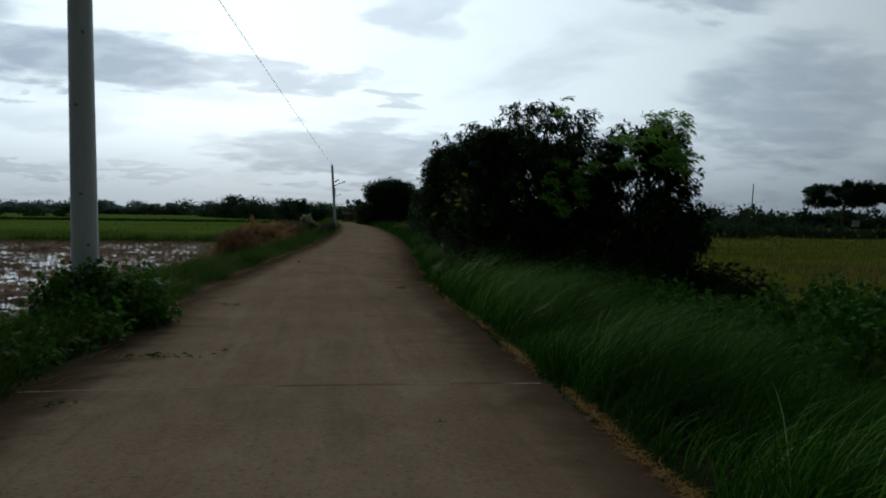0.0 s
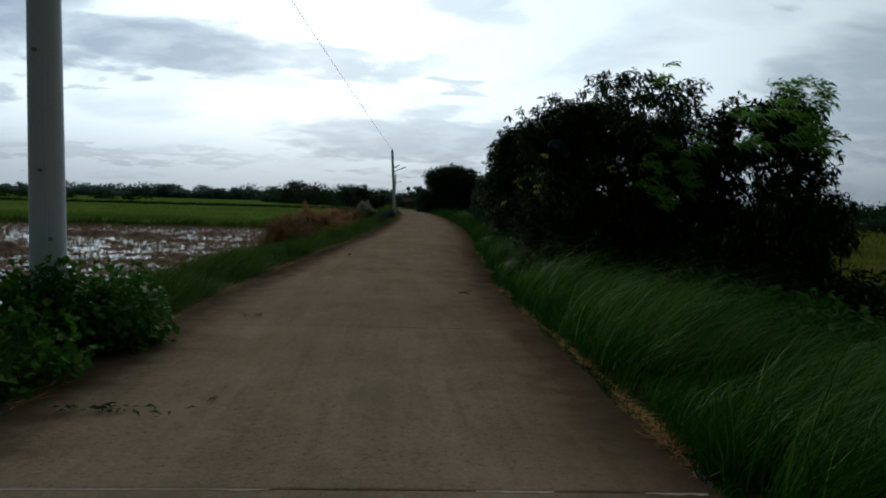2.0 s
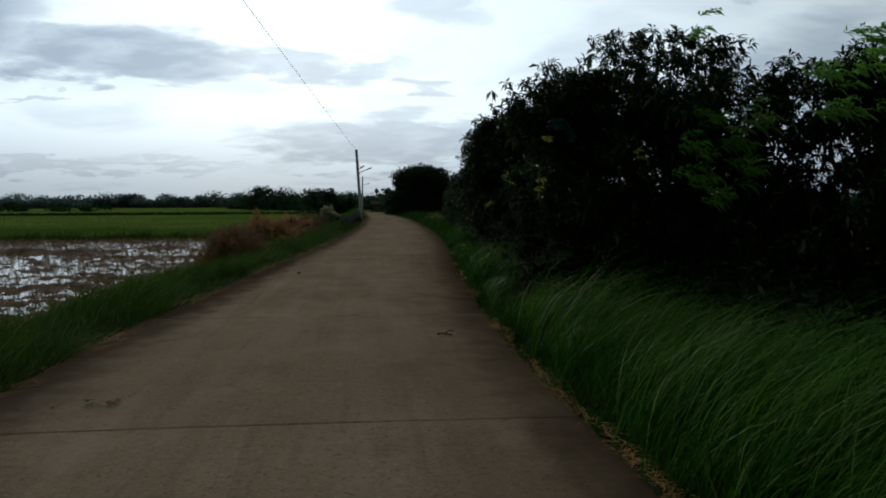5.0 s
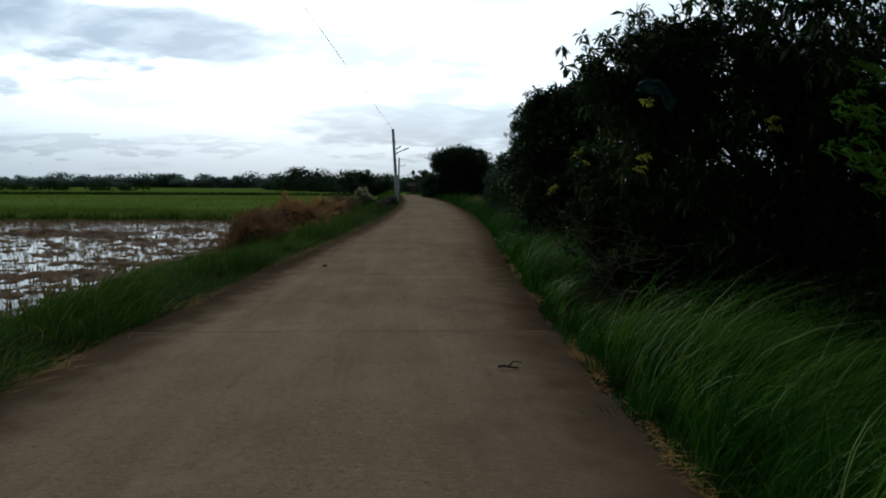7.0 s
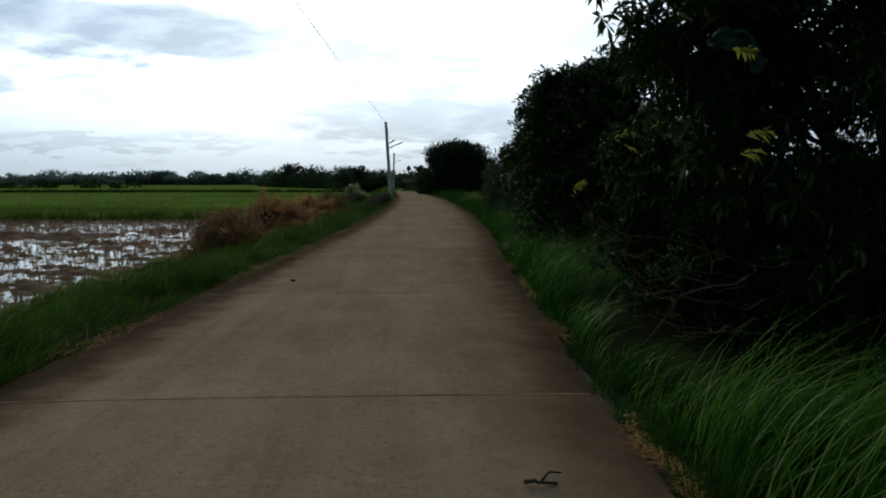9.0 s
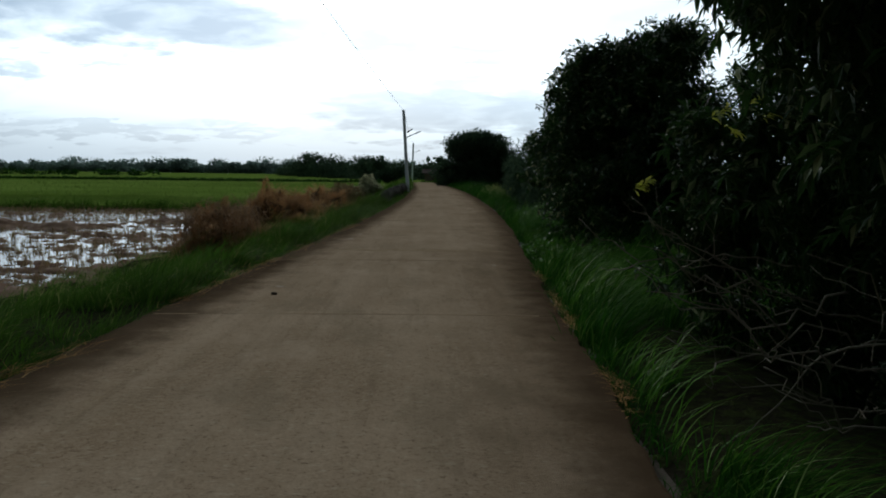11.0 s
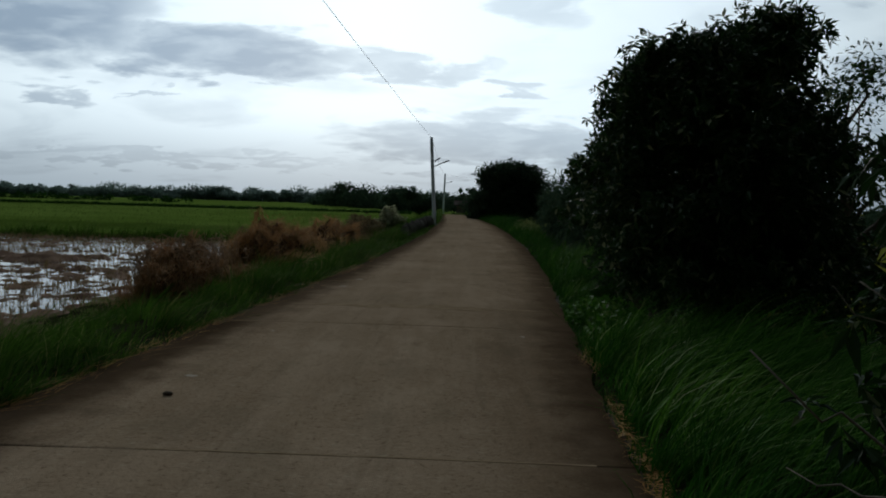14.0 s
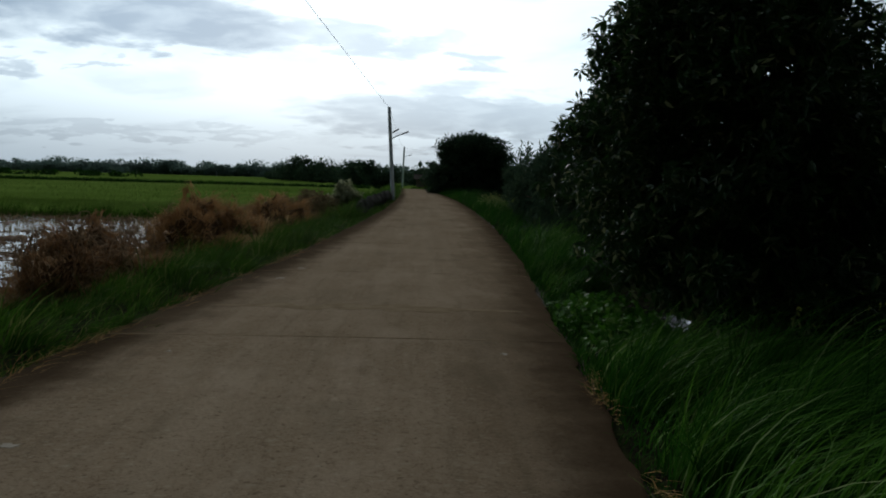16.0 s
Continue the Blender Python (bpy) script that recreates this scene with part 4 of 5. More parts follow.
# ---- far trees ----
def far_trees(name, spots, n, label, leaf=1.0, mat="far_leaf"):
    """A belt of woods: many leafy clumps over (x, y, height, spread)."""
    pos, way, big = [], [], []
    for x, y, h, s in spots:
        for _ in range(RNG.integers(3, 6)):
            k = max(int(n * h * s / 4), 30)
            c = RNG.normal(0, 1, (k, 3))
            c /= np.linalg.norm(c, axis=1, keepdims=True)
            rad = RNG.uniform(0.0, 1.0, (k, 1)) ** 0.5
            f = RNG.uniform(0.45, 0.8)
            mid = np.array([x + RNG.normal(0, s * 0.5), y + RNG.normal(0, s * 0.5), -0.5 + h * RNG.uniform(0.10, 0.62)])
            c = mid + c * rad * [s * f, s * f, h * f * 0.50]
            c[:, 2] = np.maximum(c[:, 2], -0.6)
            pos.append(c)
            big.append(np.where(rad[:, 0] < 0.75, 1.7, 0.8))
            way.append(RNG.normal(0, 0.7, (k, 3)))
    pos, way = np.concatenate(pos), np.concatenate(way)
    size = leaf * RNG.uniform(0.6, 1.2, len(pos)) * np.concatenate(big)
    return tagged(new(name, spray_mesh(name, pos, way, size, size * 0.7, M[mat])), label, "woods", kind="stuff")


def belt(x0, x1, y0, y1, step, h0, h1):
    xs = np.arange(x0, x1, step)
    out = []
    for x in xs:
        f = (x - x0) / (x1 - x0)
        h = h0 + (h1 - h0) * RNG.uniform(0, 1) ** 1.5
        out.append((x + RNG.uniform(-1, 1) * step * 0.4, y0 + (y1 - y0) * f + RNG.uniform(-6, 6), h, RNG.uniform(0.7, 1.15) * h))
    return out


far_trees("far_woods", belt(-190, 14, 262, 262, 3.0, 3.8, 6.6) + belt(-190, 14, 258, 258, 1.6, 3.2, 4.6), 22.0, "dark distant belt of trees beyond the paddies, haze in its colour", 0.62, "hazy_belt_leaf")
far_trees("far_woods", belt(-34, 4, 200, 115, 3.0, 3.4, 6.4) + belt(-34, 6, 205, 122, 1.6, 1.6, 3.0), 60.0, "dark trees behind the far end of the road", 0.42)
far_trees("far_woods", belt(3, 150, 108, 128, 3.4, 2.2, 5.4) + belt(2, 150, 114, 134, 1.8, 2.8, 4.2), 24.0, "dark trees beyond the ripening rice", 0.50)
far_trees("hedge", belt(-125, -52, 163, 165, 1.8, 1.3, 2.0), 26.0, "low dark green hedge between the far paddies", 0.35, "weed")
far_trees("far_woods", belt(8, 40, 63, 64, 2.2, 1.5, 4.3) + belt(8, 42, 61, 62, 0.8, 1.5, 2.2), 24.0, "dark trees and bushes along the far side of the ripe rice", 0.29)
far_trees("hedge", belt(40, 95, 61, 64, 0.9, 1.3, 1.9), 22.0, "low dark hedge along the far side of the ripe rice", 0.30)
tree("umbrella_tree", (79, 110, -0.4), [((77, 110, 5.4), (4.0, 4.0, 0.8), 3), ((81, 110, 6.1), (4.4, 4.4, 0.8), 3), ((84, 110, 5.0), (4.0, 4.0, 0.8), 3), ((75.5, 110, 4.2), (2.6, 2.4, 0.6), 1), ((80, 110, 4.0), (3.4, 3.0, 0.7), 1.4)],
     30000, 0.5, M["far_leaf"], "dark spreading flat-topped tree beyond the ripe rice", trunk_r=0.17, fork=3.4, n_limbs=10, clumps=120, clump=0.8, droop=0.1)
tree("umbrella_tree", (92, 114, -0.4), [((92, 114, 5.6), (3.4, 3.4, 1.4), 3), ((95, 114, 4.6), (3.4, 3.4, 1.6), 3)],
     20000, 0.5, M["far_leaf"], "dark spreading tree beside the flat-topped one", trunk_r=0.14, fork=2.4, n_limbs=8, clumps=90, clump=0.8, droop=0.1)


# ---- rice, stubble and weeds ----
def field_blades(name, n, region, height, mat, label, width, lift=0.0, segs=2, test=None):
    x = RNG.uniform(region[0], region[1], n)
    y = RNG.uniform(region[2], region[3], n)
    keep = (lumps(x, y, 1.4) + RNG.uniform(-1, 1, n)) > -0.7
    if test is not None:
        keep &= test(x, y)
    x, y = x[keep], y[keep]
    m = len(x)
    base = np.stack([x, y, ground_z(x, y) + lift], 1)
    lean = np.array([[0.35, 0.1]]) + RNG.normal(0, 0.35, (m, 2))
    me = blade_mesh(name, base, height * RNG.uniform(0.6, 1.2, m), lean, RNG.uniform(0.1, 0.8, m), np.full(m, width), mat, segs)
    return tagged(new(name, me), label, "rice", kind="stuff")


field_blades("rice_stand", 27000, (-64, -6.5, 49.6, 57.3), 0.40, M["rice"], "green young rice at the edge of the flooded paddy", 0.03, -0.08)
field_blades("rice_stand", 20000, (-110, -3.5, 58, 110), 0.30, M["rice"], "green rice further off", 0.07, -0.1)
field_blades("rice_stand", 12000, (-115, -5, 111, 113.5), 0.55, M["weed"], "dark weedy grass on the dyke between the far paddies", 0.16, -0.05)
field_blades("rice_stand", 24000, (11.5, 34, 13, 40), 0.42, M["ripe_rice"], "yellowing ripe rice beyond the weeds", 0.022, -0.1)
field_blades("rice_stand", 5000, (11.2, 24, 14, 24), 0.42, M["stubble"], "browning dry rice along the edge of the weeds", 0.022, -0.1)
field_blades("rice_stand", 12000, (13, 80, 40, 60), 0.40, M["ripe_rice"], "yellowing ripe rice further off", 0.07, -0.12)


field_blades("rice_stand", 9000, (-62, -6.3, 49.0, 50.4), 0.50, M["left_grass"], "ragged grass along the dyke of the flooded paddy", 0.035, -0.02, test=lambda x, y: lumps(x, y, 0.9) > -0.45)


def stubble():
    gx, gy = np.meshgrid(np.arange(-27, -5.5, 0.22), np.arange(8, 50, 0.27))
    x = gx.ravel() + RNG.normal(0, 0.05, gx.size)
    y = gy.ravel() + RNG.normal(0, 0.05, gx.size)
    keep = in_mud(x, y) & ((lumps(x, y, 2.2) + RNG.uniform(-0.9, 0.9, x.size) + np.clip((x + 8.0) * 0.5, 0, 1)) > -0.25)
    x, y = np.repeat(x[keep], 4), np.repeat(y[keep], 4)
    m = len(x)
    base = np.stack([x + RNG.normal(0, 0.03, m), y + RNG.normal(0, 0.03, m), np.full(m, -0.70)], 1)
    me = blade_mesh("rice_stubble", base, RNG.uniform(0.10, 0.27, m), RNG.normal(0.1, 0.6, (m, 2)), RNG.uniform(0, 0.6, m), np.full(m, 0.021), M["stubble"], 2)
    tagged(new("rice_stubble", me), "rows of cut rice stubble standing in shallow water", "stubble", kind="stuff")


stubble()


def weeds(name, lobes, n, leaf, label, mat="weed", category="weeds", clumps=80):
    """A low tangle of broad leaves on the ground."""
    pos, out, _ = crown_points(lobes, n, 0.3, 0.28, clumps)
    g = ground_z(pos[:, 0], pos[:, 1])
    pos[:, 2] = np.maximum(pos[:, 2], g + RNG.uniform(0.02, 0.18, n))
    way = out * 0.4 + RNG.normal(0, 0.6, (n, 3)) + [0.2, -0.2, -0.1]
    size = leaf * RNG.uniform(0.5, 1.3, n)
    return tagged(new(name, leaf_mesh(name, pos, way, size, size * 0.75, M[mat], 0.12)), label, category, kind="stuff")


weeds("creeper", [((-2.9, 8.4, 0.27), (0.50, 0.50, 0.48), 4), ((-2.58, 8.9, 0.20), (0.40, 0.65, 0.40), 4), ((-2.8, 7.8, 0.02), (0.6, 0.8, 0.36), 4), ((-3.3, 6.7, -0.02), (0.8, 1.0, 0.32), 4), ((-2.85, 9.5, 0.0), (0.42, 0.7, 0.28), 2), ((-3.4, 5.6, -0.05), (0.9, 1.1, 0.28), 3), ((-3.1, 4.6, -0.05), (0.5, 0.8, 0.22), 2)],
      17000, 0.090, "leafy green creeper mounded round the pole", "broad_weed", category="creeper", clumps=150)
weeds("weed_patch", [((5.5, 6.8, -0.20), (1.4, 3.4, 0.50), 4), ((7.6, 8.6, -0.30), (2.0, 3.8, 0.52), 4), ((4.9, 10.8, -0.2), (1.1, 1.8, 0.5), 2), ((8.6, 12.8, -0.36), (2.2, 1.8, 0.52), 2), ((9.6, 10.0, -0.4), (1.6, 2.4, 0.5), 2)],
      18000, 0.14, "broad-leaved weeds tangled behind the tall grass", "broad_weed", clumps=320)
weeds("weed_patch", [((2.75, 24.2, 0.03), (0.40, 1.5, 0.12), 3)], 2200, 0.085, "leafy weeds at the edge of the concrete", "broad_weed", clumps=50)
weeds("flowering_shrub", [((-2.1, 48.0, 0.45), (0.6, 0.9, 0.55), 3)], 2600, 0.16, "pale seeding shrub on the bank", "pale_leaf", "shrub", clumps=30)
weeds("dry_shrub", [((-2.9, 43.6, 0.20), (0.9, 1.9, 0.72), 3)], 5000, 0.13, "brown withered shrub at the end of the straw heaps", "dry_bush", "shrub", clumps=50)
weeds("dry_weeds", [((4.3, 47, 0.42), (0.7, 5.0, 0.25), 3)], 1500, 0.12, "pale dry weeds above the far verge", "margin_grass", "weeds", clumps=26)


def straw_edge():
    n = 12000
    y = RNG.uniform(1.5, 24, n)
    keep = lumps(0 * y, y, 1.1) + RNG.uniform(-0.7, 0.7, n) > 0.62 - 0.46 * (y < 14) - 0.40 * (y < 8.5)
    y = y[keep]
    n = len(y)
    x = road_mid(y) + HALF + RNG.normal(0.035, 0.026, n) + 0.05 * lumps(0 * y + 9, y, 0.5)
    base = np.stack([x, y, np.where(x < road_mid(y) + HALF, road_rise(y) + 0.012, ground_z(x, y) + 0.05)], 1)
    a = RNG.uniform(0, 2 * np.pi, n)
    L = RNG.uniform(0.04, 0.17, n)
    lean = np.stack([np.cos(a), np.sin(a)], 1) * 7
    me = blade_mesh("dry_straw", base, L * 0.12, lean, RNG.uniform(0.6, 1.0, n), np.full(n, 0.009), M["pale_straw"], 3)
    tagged(new("dry_straw", me), "dry yellow straw drifted along the edge of the slab", "straw", kind="stuff")
    n = 3600
    y = RNG.uniform(3, 34, n)
    y = y[lumps(0 * y + 3, y, 0.8) + RNG.uniform(-0.6, 0.6, n) > 0.1]
    n = len(y)
    x = road_mid(y) - HALF + RNG.normal(0.02, 0.08, n)
    base = np.stack([x, y, road_rise(y) + 0.015], 1)
    a = RNG.normal(1.2, 0.5, n)
    me = blade_mesh("dry_straw", base, RNG.uniform(0.01, 0.05, n), np.stack([np.cos(a), np.sin(a)], 1) * 8, RNG.uniform(0.6, 1.0, n), np.full(n, 0.009), M["pale_straw"], 3)
    tagged(new("dry_straw", me), "thin dry stems along the bank side of the slab", "straw", kind="stuff")


straw_edge()


# ---- shoots and bare twigs on the near trees ----
def shoot(parent, at, n, size, mat, label, name="shoot", wind=0.5):
    """Young leaves set along a few stems that the wind blows to one side."""
    stems = max(n // 14, 1)
    pos, way = [], []
    for _ in range(stems):
        start = np.asarray(at) + [-0.05, -0.28, 0] + RNG.normal(0, size * 0.5, 3) * (stems > 1)
        run = np.array([wind, RNG.normal(-0.1, 0.25), RNG.normal(0.15, 0.25)])
        run *= size * 1.3 / np.linalg.norm(run)
        m = n // stems
        f = np.linspace(0.1, 1, m)[:, None]
        pos.append(start + run * f)
        turn = np.stack([0 * f[:, 0], np.where(np.arange(m) % 2, 0.8, -0.8), np.where(np.arange(m) % 2, 0.25, -0.45)], 1)
        way.append(run / np.linalg.norm(run) * 0.8 + turn + RNG.normal(0, 0.22, (m, 3)))
    pos, way = np.concatenate(pos), np.concatenate(way)
    s = size * RNG.uniform(0.6, 1.1, len(pos))
    me = leaf_mesh(name, pos - np.array(parent.matrix_world.translation), way, s, s * 0.24, M[mat])
    tagged(part(name, me, None, parent, label), kind="stuff")


for at in ((2.12, 15.97, 1.65), (2.0, 13.55, 1.60), (2.75, 17.0, 1.82), (4.63, 15.1, 1.80), (3.3, 14.0, 1.9), (2.3, 14.2, 2.1)):
    shoot(mango_a, at, 28, 0.085, "sprig", "pale yellow young leaves")
shoot(mango_a, (2.03, 17.2, 1.30), 22, 0.10, "sprig", "pale yellow young leaves")
for at in ((4.25, 13.8, 2.1), (4.1, 13.7, 1.95), (3.7, 13.7, 1.93), (3.75, 13.6, 1.66), (3.95, 13.8, 2.3), (4.45, 13.8, 2.28), (4.2, 13.5, 1.62), (3.95, 13.4, 1.45), (4.2, 14.6, 3.4)):
    shoot(mango_a, at, 70, 0.19, "mango_young", "light green young leaves blown sideways", wind=1.0)
for at in ((5.9, 13.5, 3.22), (5.65, 13.5, 3.1), (6.15, 13.4, 2.95), (4.99, 13.2, 2.72), (5.81, 13.1, 2.6), (5.92, 13.0, 2.3), (4.94, 12.9, 2.26), (5.4, 13.2, 2.85), (6.2, 13.5, 3.1), (6.2, 13.4, 2.5), (5.5, 13.0, 2.4)):
    shoot(mango_b, at, 84, 0.21, "mango_young", "light green young leaves blown sideways", wind=1.0)
foot = np.array(mango_a.matrix_world.translation)
TWIGS = (((3.2, 15.6, 0.55), (1.65, 15.5, 1.05)), ((3.3, 15.9, 0.6), (1.8, 16.0, 1.2)), ((3.1, 15.2, 0.5), (1.75, 15.0, 0.85)), ((2.6, 16.2, 0.75), (1.55, 16.6, 1.12)), ((2.9, 14.9, 0.4), (1.9, 14.6, 0.65)),
         ((3.1, 16.6, 0.8), (2.0, 17.0, 1.25)), ((2.8, 15.6, 0.8), (1.8, 15.9, 0.75)), ((2.9, 15.1, 0.7), (1.75, 15.4, 0.6)), ((3.4, 15.0, 0.8), (2.1, 14.7, 1.1)), ((3.4, 15.3, 0.3), (2.0, 15.2, 0.45)))
for a, b in TWIGS:
    p, r = limb(np.array(a) - foot, np.array(b) - foot, 0.008, 0.0025, sag=-0.14, n=12, wob=0.035)
    pieces = [tube(p, r, 6)]
    for q in (3, 5, 6, 7, 8):
        way = p[q] - p[q - 1]
        tip = p[q] + way / np.linalg.norm(way) * RNG.uniform(0.12, 0.34) + RNG.normal(0, 0.12, 3) + [0, 0, 0.05]
        sp, sr = limb(p[q], tip, 0.004, 0.0018, sag=-0.03, n=6, wob=0.015)
        pieces.append(tube(sp, sr, 4))
    part("twig", raw_mesh("twig", *joined(pieces), M["twig_bark"], True), None, mango_a, "bare grey forked twig")


def plastic_sheet(at, size):
    """A torn sheet caught on the twigs, crumpled into folds, with some thickness."""
    nx, ny = 16, 10
    v, f = [], []
    for side in (0.0, 0.006):
        for j in range(ny):
            for i in range(nx):
                a, b = i / (nx - 1) - 0.5, j / (ny - 1) - 0.5
                fold = 0.05 * math.sin(9 * a + 4 * b) + 0.03 * math.sin(15 * b - 5 * a)
                v.append((at[0] + size[0] * a * (1 - 0.4 * abs(b)), at[1] + fold + side, at[2] + size[1] * b + 0.05 * math.cos(5 * a) - 0.16 * a + 0.02 * math.sin(13 * a)))
    n = nx * ny
    for j in range(ny - 1):
        for i in range(nx - 1):
            a = j * nx + i
            f += [[a, a + 1, a + nx + 1, a + nx], [n + a + nx, n + a + nx + 1, n + a + 1, n + a]]
    rim = list(range(nx)) + [j * nx + nx - 1 for j in range(1, ny)] + [(ny - 1) * nx + i for i in range(nx - 2, -1, -1)] + [j * nx for j in range(ny - 2, 0, -1)]
    for a, b in zip(rim, rim[1:] + rim[:1]):
        f.append([b, a, n + a, n + b])
    tagged(new("plastic_sheet", raw_mesh("plastic_sheet", v, f, M["teal_plastic"], True)), "torn teal plastic sheet caught in the mango twigs", "sheet")


plastic_sheet((2.72, 15.0, 2.33), (0.40, 0.15))


# ---- street lamp on the leaning pole ----
lamp_at = Vector((-0.47, 54, 3.15)) - Vector((-0.28, 54, 0.25))
p = np.array([lamp_at, lamp_at + Vector((0.3, -0.02, 0.16)), lamp_at + Vector((0.62, -0.04, 0.30))])
arm = part("lamp_arm", raw_mesh("lamp_arm", *tube(p, [0.03, 0.03, 0.025], 8), M["steel"]), None, pole_far, "short steel lamp arm")


def box(w, d, h, m, bevel=0.01):
    bm = bmesh.new()
    bmesh.ops.create_cube(bm, size=1.0, matrix=Matrix.Diagonal((w, d, h, 1)))
    bmesh.ops.bevel(bm, geom=bm.edges[:], offset=bevel, segments=1, affect="EDGES")
    bmesh.ops.transform(bm, matrix=m, verts=bm.verts)
    return bm


part("lamp_head", box(0.34, 0.16, 0.06, Matrix.Translation(lamp_at + Vector((0.72, -0.05, 0.33))) @ pose(0, 0, 0, 0, -22, 0)), M["stone"], arm)
part("solar_panel", box(0.36, 0.30, 0.04, Matrix.Translation(lamp_at + Vector((0.26, -0.05, 0.42))) @ pose(0, 0, 0, 10, -32, 0)), M["panel"], arm)
for z, ang in ((1.62, -0.9), (1.05, -0.4), (2.6, -1.2), (3.4, -0.7)):
    c = np.array([math.cos(ang - 0.7) * 0.148, math.sin(ang - 0.7) * 0.148 , z])
    out_ = np.array([math.cos(ang - 0.7), math.sin(ang - 0.7), 0])
    part("bolt", raw_mesh("bolt", *tube([c - out_ * 0.03, c + out_ * 0.02], [0.016, 0.016], 6), M["wire"]), None, pole_near)
seam = [[0.055 - 0.011 * k / 7 - 0.07 * k / 7, -0.141 + 0.033 * k / 7, -0.1 + 6.1 * k / 7] for k in range(8)]
part("seam", raw_mesh("seam", *tube(seam, np.full(8, 0.006), 5), M["steel"]), None, pole_near, "vertical weld seam")

for x in (-79, -61, -43, -36.6):
    pole((x, 255, -0.7), (x, 255, 3.3), 0.16, 0.13, "far grey utility pole across the paddies")
pole((57.6, 100, -0.6), (57.9, 100, 6.1), 0.10, 0.08, "thin dark pole among the far trees")


# ---- small house at the bend ----
def house(at):
    t = thing("small_house", at, "small plastered house with a rusty tin roof", "house")
    w, d, h = 4.2, 3.2, 1.55
    for name, m in (("wall", box(w, 0.15, h, pose(0, -d / 2, h / 2))), ("wall", box(w, 0.15, h, pose(0, d / 2, h / 2))), ("wall", box(0.15, d - 0.16, h, pose(-w / 2 + 0.08, 0, h / 2))), ("wall", box(0.15, d - 0.16, h, pose(w / 2 - 0.08, 0, h / 2)))):
        part(name, m, M["plaster"], t)
    bm = box(w + 0.6, d * 0.62, 0.06, pose(0, -d * 0.27, h + 0.22, 16, 0, 0))
    part("roof", bm, M["rust"], t)
    part("roof", box(w + 0.6, d * 0.62, 0.06, pose(0, d * 0.27, h + 0.22, -16, 0, 0)), M["rust"], t)
    door = part("door", box(0.75, 0.06, 1.35, pose(-0.9, -d / 2 - 0.07, 0.68)), M["dirt"], t, "dark wooden door")
    part("window", box(0.7, 0.06, 0.5, pose(0.8, -d / 2 - 0.07, 0.95)), M["panel"], t, "dark window")


house((2.9, 104, -0.45))


# ---- stones and litter ----
def rock_mesh(seed, size):
    rng = np.random.default_rng(seed)
    bm = bmesh.new()
    bmesh.ops.create_icosphere(bm, subdivisions=2, radius=0.5)
    for v in bm.verts:
        f = 1 + 0.18 * noise.noise(v.co * 2.4 + Vector((seed, 0, 0)))
        v.co = Vector((v.co.x * size[0] * f, v.co.y * size[1] * f, v.co.z * size[2] * f))
    return bm


wall_low = thing("rubble_wall", (-1.0, 51, 0.15), "low dark rubble wall beside the leaning pole", "wall")
for i in range(18):
    f = i / 17
    x, y = -1.0 + 0.55 * f, 42.5 + 10.6 * f
    m = part("stone", rock_mesh(i, (0.34, 0.72, 0.50 + 0.1 * math.sin(i * 2.1))), M["stone"], wall_low)
    m.location = (x + 1.0, y - 51, float(ground_z(x, y)) - 0.15 + 0.2)
    m.rotation_euler = (0, 0, 0.4 * math.sin(i * 1.7))


def litter(name, at, pieces, spread, size, mat, label, category):
    """A few leaves and stems lying on the concrete, one thing."""
    x, y = at
    n = pieces
    pos = np.stack([x + RNG.normal(0, spread[0], n), y + RNG.normal(0, spread[1], n), np.full(n, float(road_rise(y)) + 0.018) + RNG.uniform(0, 0.015, n)], 1)
    a = RNG.uniform(0, 2 * np.pi, n)
    way = np.stack([np.cos(a), np.sin(a), RNG.uniform(0.05, 0.25, n)], 1)
    s = size * RNG.uniform(0.6, 1.3, n)
    tagged(new(name, leaf_mesh(name, pos, way, s, s * 0.35, M[mat])), label, category)


def stick(at, length, turn, label):
    x, y = at
    z = float(road_rise(y)) + 0.022
    c, s = math.cos(turn), math.sin(turn)
    pts = [(x + c * length * (k - 0.5) + 0.02 * math.sin(9 * k), y + s * length * (k - 0.5) + 0.015 * math.cos(7 * k), z + 0.012 * math.sin(5 * k)) for k in np.linspace(0, 1, 8)]
    side = [(x, y, z), (x + 0.05, y + 0.05, z + 0.03), (x + 0.11, y + 0.06, z + 0.02)]
    v, f = joined([tube(pts, np.linspace(0.011, 0.005, 8), 6), tube(side, [0.008, 0.006, 0.004], 5)])
    tagged(new("twig", raw_mesh("twig", v, f, M["bark"], True)), label, "twig")


stick((0.985, 13.02), 0.15, 0.1, "small dark twig lying on the concrete")
litter("plant_litter", (-1.72, 6.75), 34, (0.20, 0.05), 0.08, "weed", "wilted weed sprig lying on the concrete", "litter")
litter("plant_litter", (-2.0, 5.0), 14, (0.10, 0.05), 0.06, "weed", "small wilted green leaves on the concrete", "litter")
litter("plant_litter", (-1.62, 10.6), 20, (0.10, 0.05), 0.06, "left_grass", "few green leaves dropped on the slab", "litter")
litter("plant_litter", (-2.25, 6.6), 5, (0.05, 0.03), 0.06, "bark", "dry brown leaf scraps beside the creeper", "litter")
litter("plant_litter", (0.57, 4.3), 3, (0.02, 0.01), 0.05, "bark", "small dry leaf on the concrete", "litter")
litter("plant_litter", (-1.15, 7.03), 3, (0.02, 0.01), 0.05, "bark", "small dry leaf on the slab", "litter")
bm = rock_mesh(40, (0.075, 0.042, 0.032))
bm_at = Vector((-1.14, 20.14, 0.022))
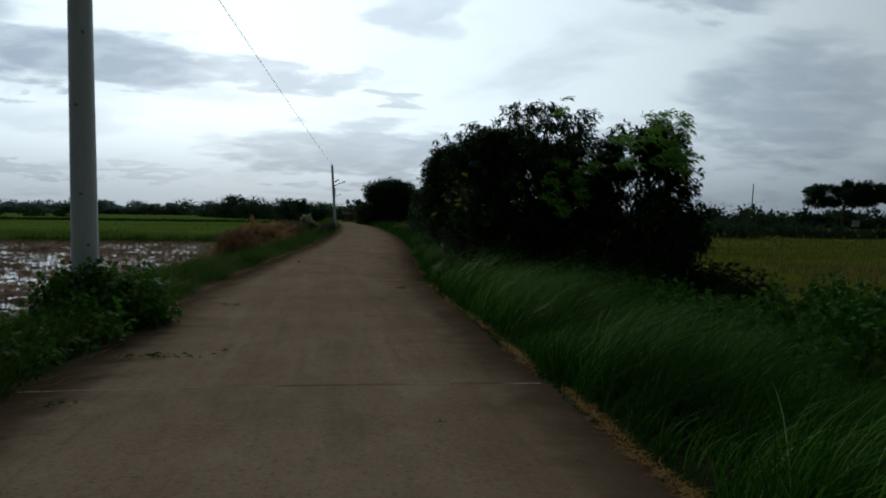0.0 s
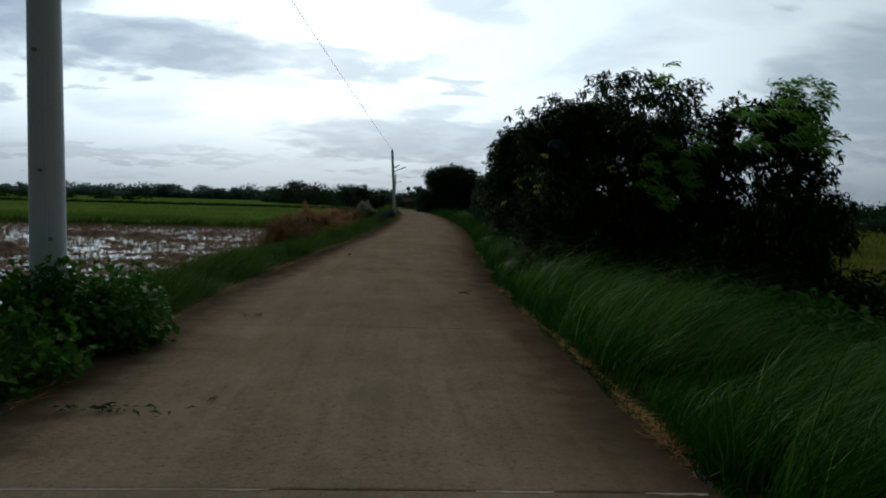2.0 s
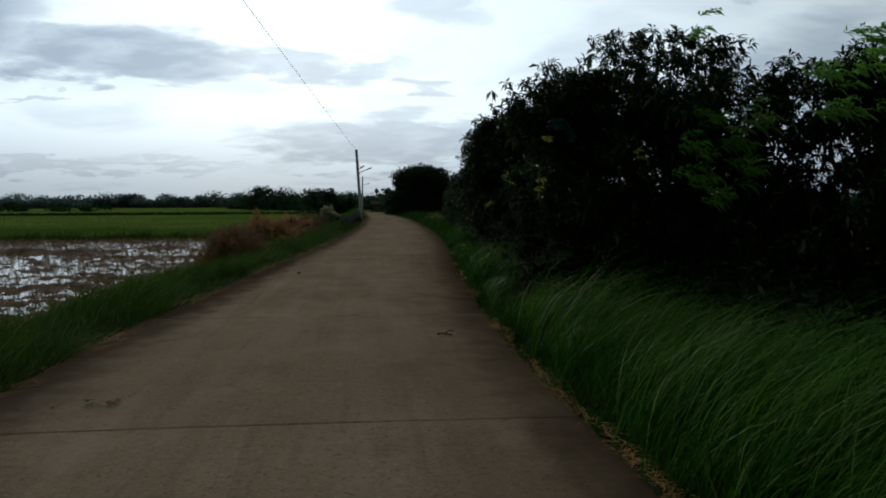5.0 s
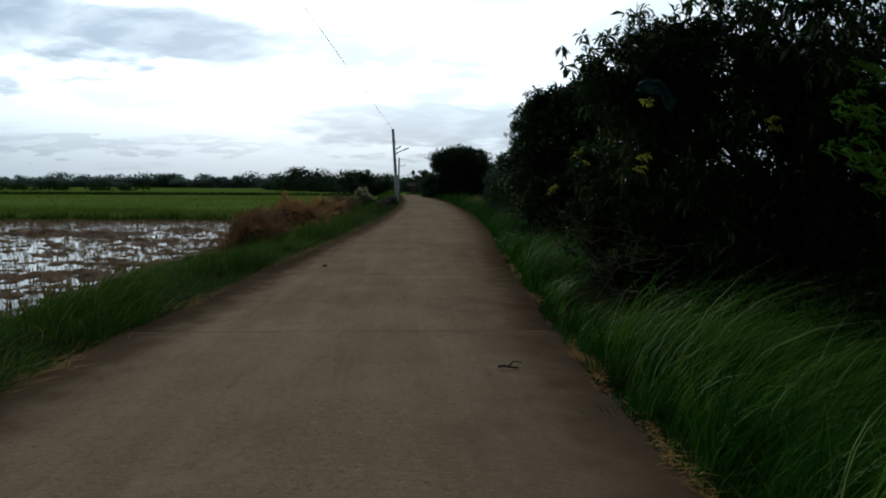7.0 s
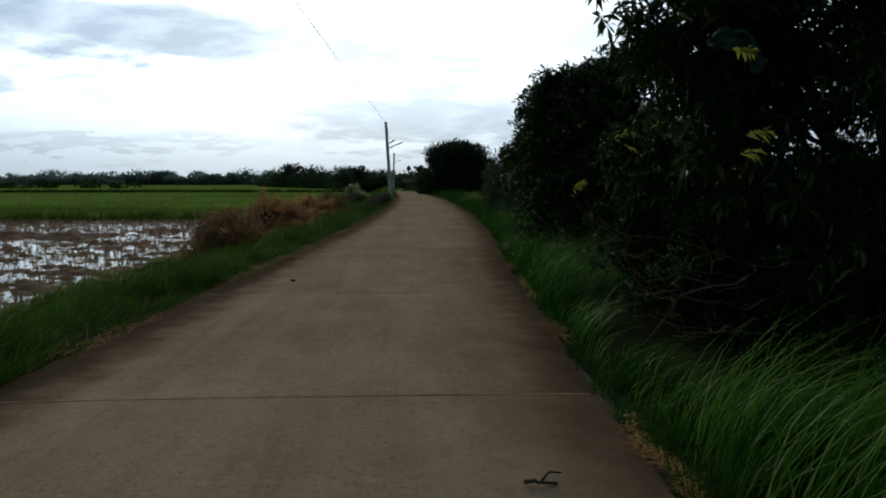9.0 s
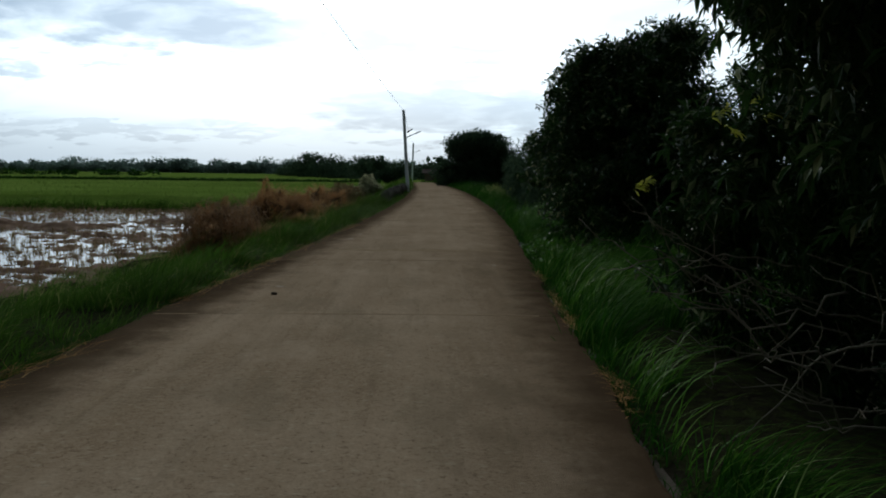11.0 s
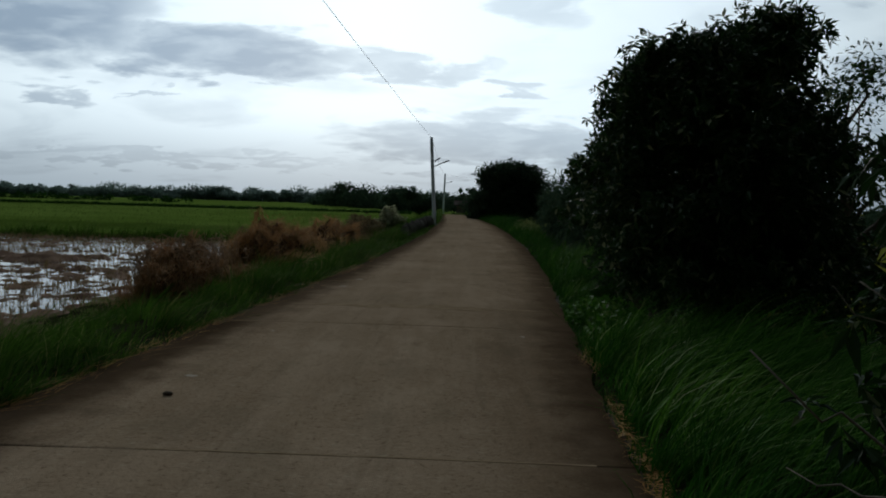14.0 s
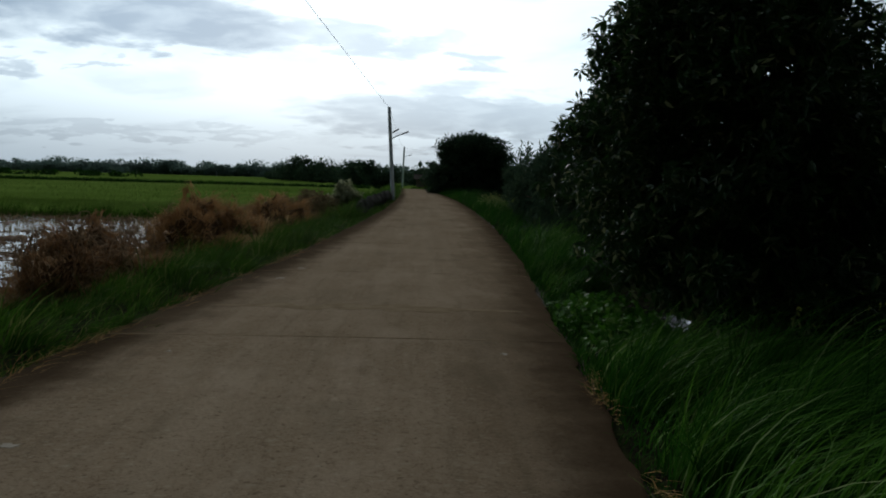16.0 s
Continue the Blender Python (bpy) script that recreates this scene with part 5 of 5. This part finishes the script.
bmesh.ops.translate(bm, vec=bm_at, verts=bm.verts)
tagged(part("stone", bm, M["dirt"]), "small dark clod lying on the concrete", "stone")


def spot(at, size, seed):
    """A thin pale smear of lime on the slab."""
    rng = np.random.default_rng(seed)
    x, y = at
    a = np.linspace(0, 2 * np.pi, 18, endpoint=False)
    r = np.clip(1 + 0.35 * rng.normal(0, 1.0, 18), 0.25, 1.8)
    v = np.stack([x + np.cos(a) * r * size[0], y + np.sin(a) * r * size[1], np.full(18, float(road_rise(y)) + 0.0015 + 0.012 * (1 - ((x - float(road_mid(y))) / HALF) ** 2))], 1)
    v = np.concatenate([v, v - [0, 0, 0.006]])
    f = [list(range(18))] + [[k, 18 + k, 18 + (k + 1) % 18, (k + 1) % 18] for k in range(18)]
    tagged(new("lime_smear", raw_mesh("lime_smear", v, f, M["paint_spot"])), "thin pale smear of lime on the concrete", "stain")


for k, (at, size) in enumerate((((-1.18, 20.75), (0.045, 0.025)), ((1.62, 23.0), (0.025, 0.03)), ((-0.95, 27.2), (0.08, 0.06)), ((-0.83, 28.3), (0.04, 0.04)), ((-1.06, 22.87), (0.02, 0.02)))):
    spot(at, size, 60 + k)


def pale_strip(y, w):
    """A thin ragged wash of cement across the road."""
    n = 40
    u = np.linspace(-0.8, 0.86, n)
    taper = 1.02 - np.abs((u - 0.03) / 0.83) ** 3
    lo = y - w * taper * (0.5 + 0.4 * lumps(u * 12, u * 0, 1.0))
    hi = y + w * taper * (0.5 + 0.4 * lumps(u * 12, u * 0 + 7, 1.0))
    x = float(road_mid(y)) + u * HALF
    z = float(road_rise(y)) + 0.0135 - 0.012 * u ** 2
    v = np.concatenate([np.stack([x, lo, z], 1), np.stack([x, hi, z], 1), np.stack([x, lo, z - 0.008], 1), np.stack([x, hi, z - 0.008], 1)])
    f = []
    for i in range(n - 1):
        f += [[i, i + 1, n + i + 1, n + i], [2 * n + i, 2 * n + i + 1, i + 1, i], [n + i, n + i + 1, 3 * n + i + 1, 3 * n + i]]
    tagged(new("cement_strip", raw_mesh("cement_strip", v, f, M["cement"])), "thin pale cement wash across the road", "stain")


pale_strip(25.0, 0.30)

# lamp arm of the distant pole
p = np.array([(-0.02, 0, 3.0), (0.25, -0.02, 3.12), (0.6, -0.04, 3.22)])
end_arm = part("lamp_arm", raw_mesh("lamp_arm", *tube(p, [0.03, 0.03, 0.025], 8), M["steel"]), None, pole_end, "short steel lamp arm")
part("lamp_head", box(0.34, 0.16, 0.06, Matrix.Translation((0.7, -0.05, 3.25)) @ pose(0, 0, 0, 0, -16, 0)), M["stone"], end_arm)
wire((-0.5, 95, 4.2), (14, 112, 4.6), 0.3, "thin dark power line leading off past the far trees")
# small pale notice at the foot of the flat-topped tree
sign = thing("notice_board", (74.6, 101, -0.4), "small pale notice board standing at the edge of the rice", "sign")
part("board", box(1.2, 0.06, 0.9, pose(0, 0, 1.15)), M["white"], sign)
for x in (-0.45, 0.45):
    part("leg", raw_mesh("leg", *tube([(x, 0.05, -0.2), (x, 0.05, 1.2)], [0.04, 0.04], 6), M["bark"]), None, sign)
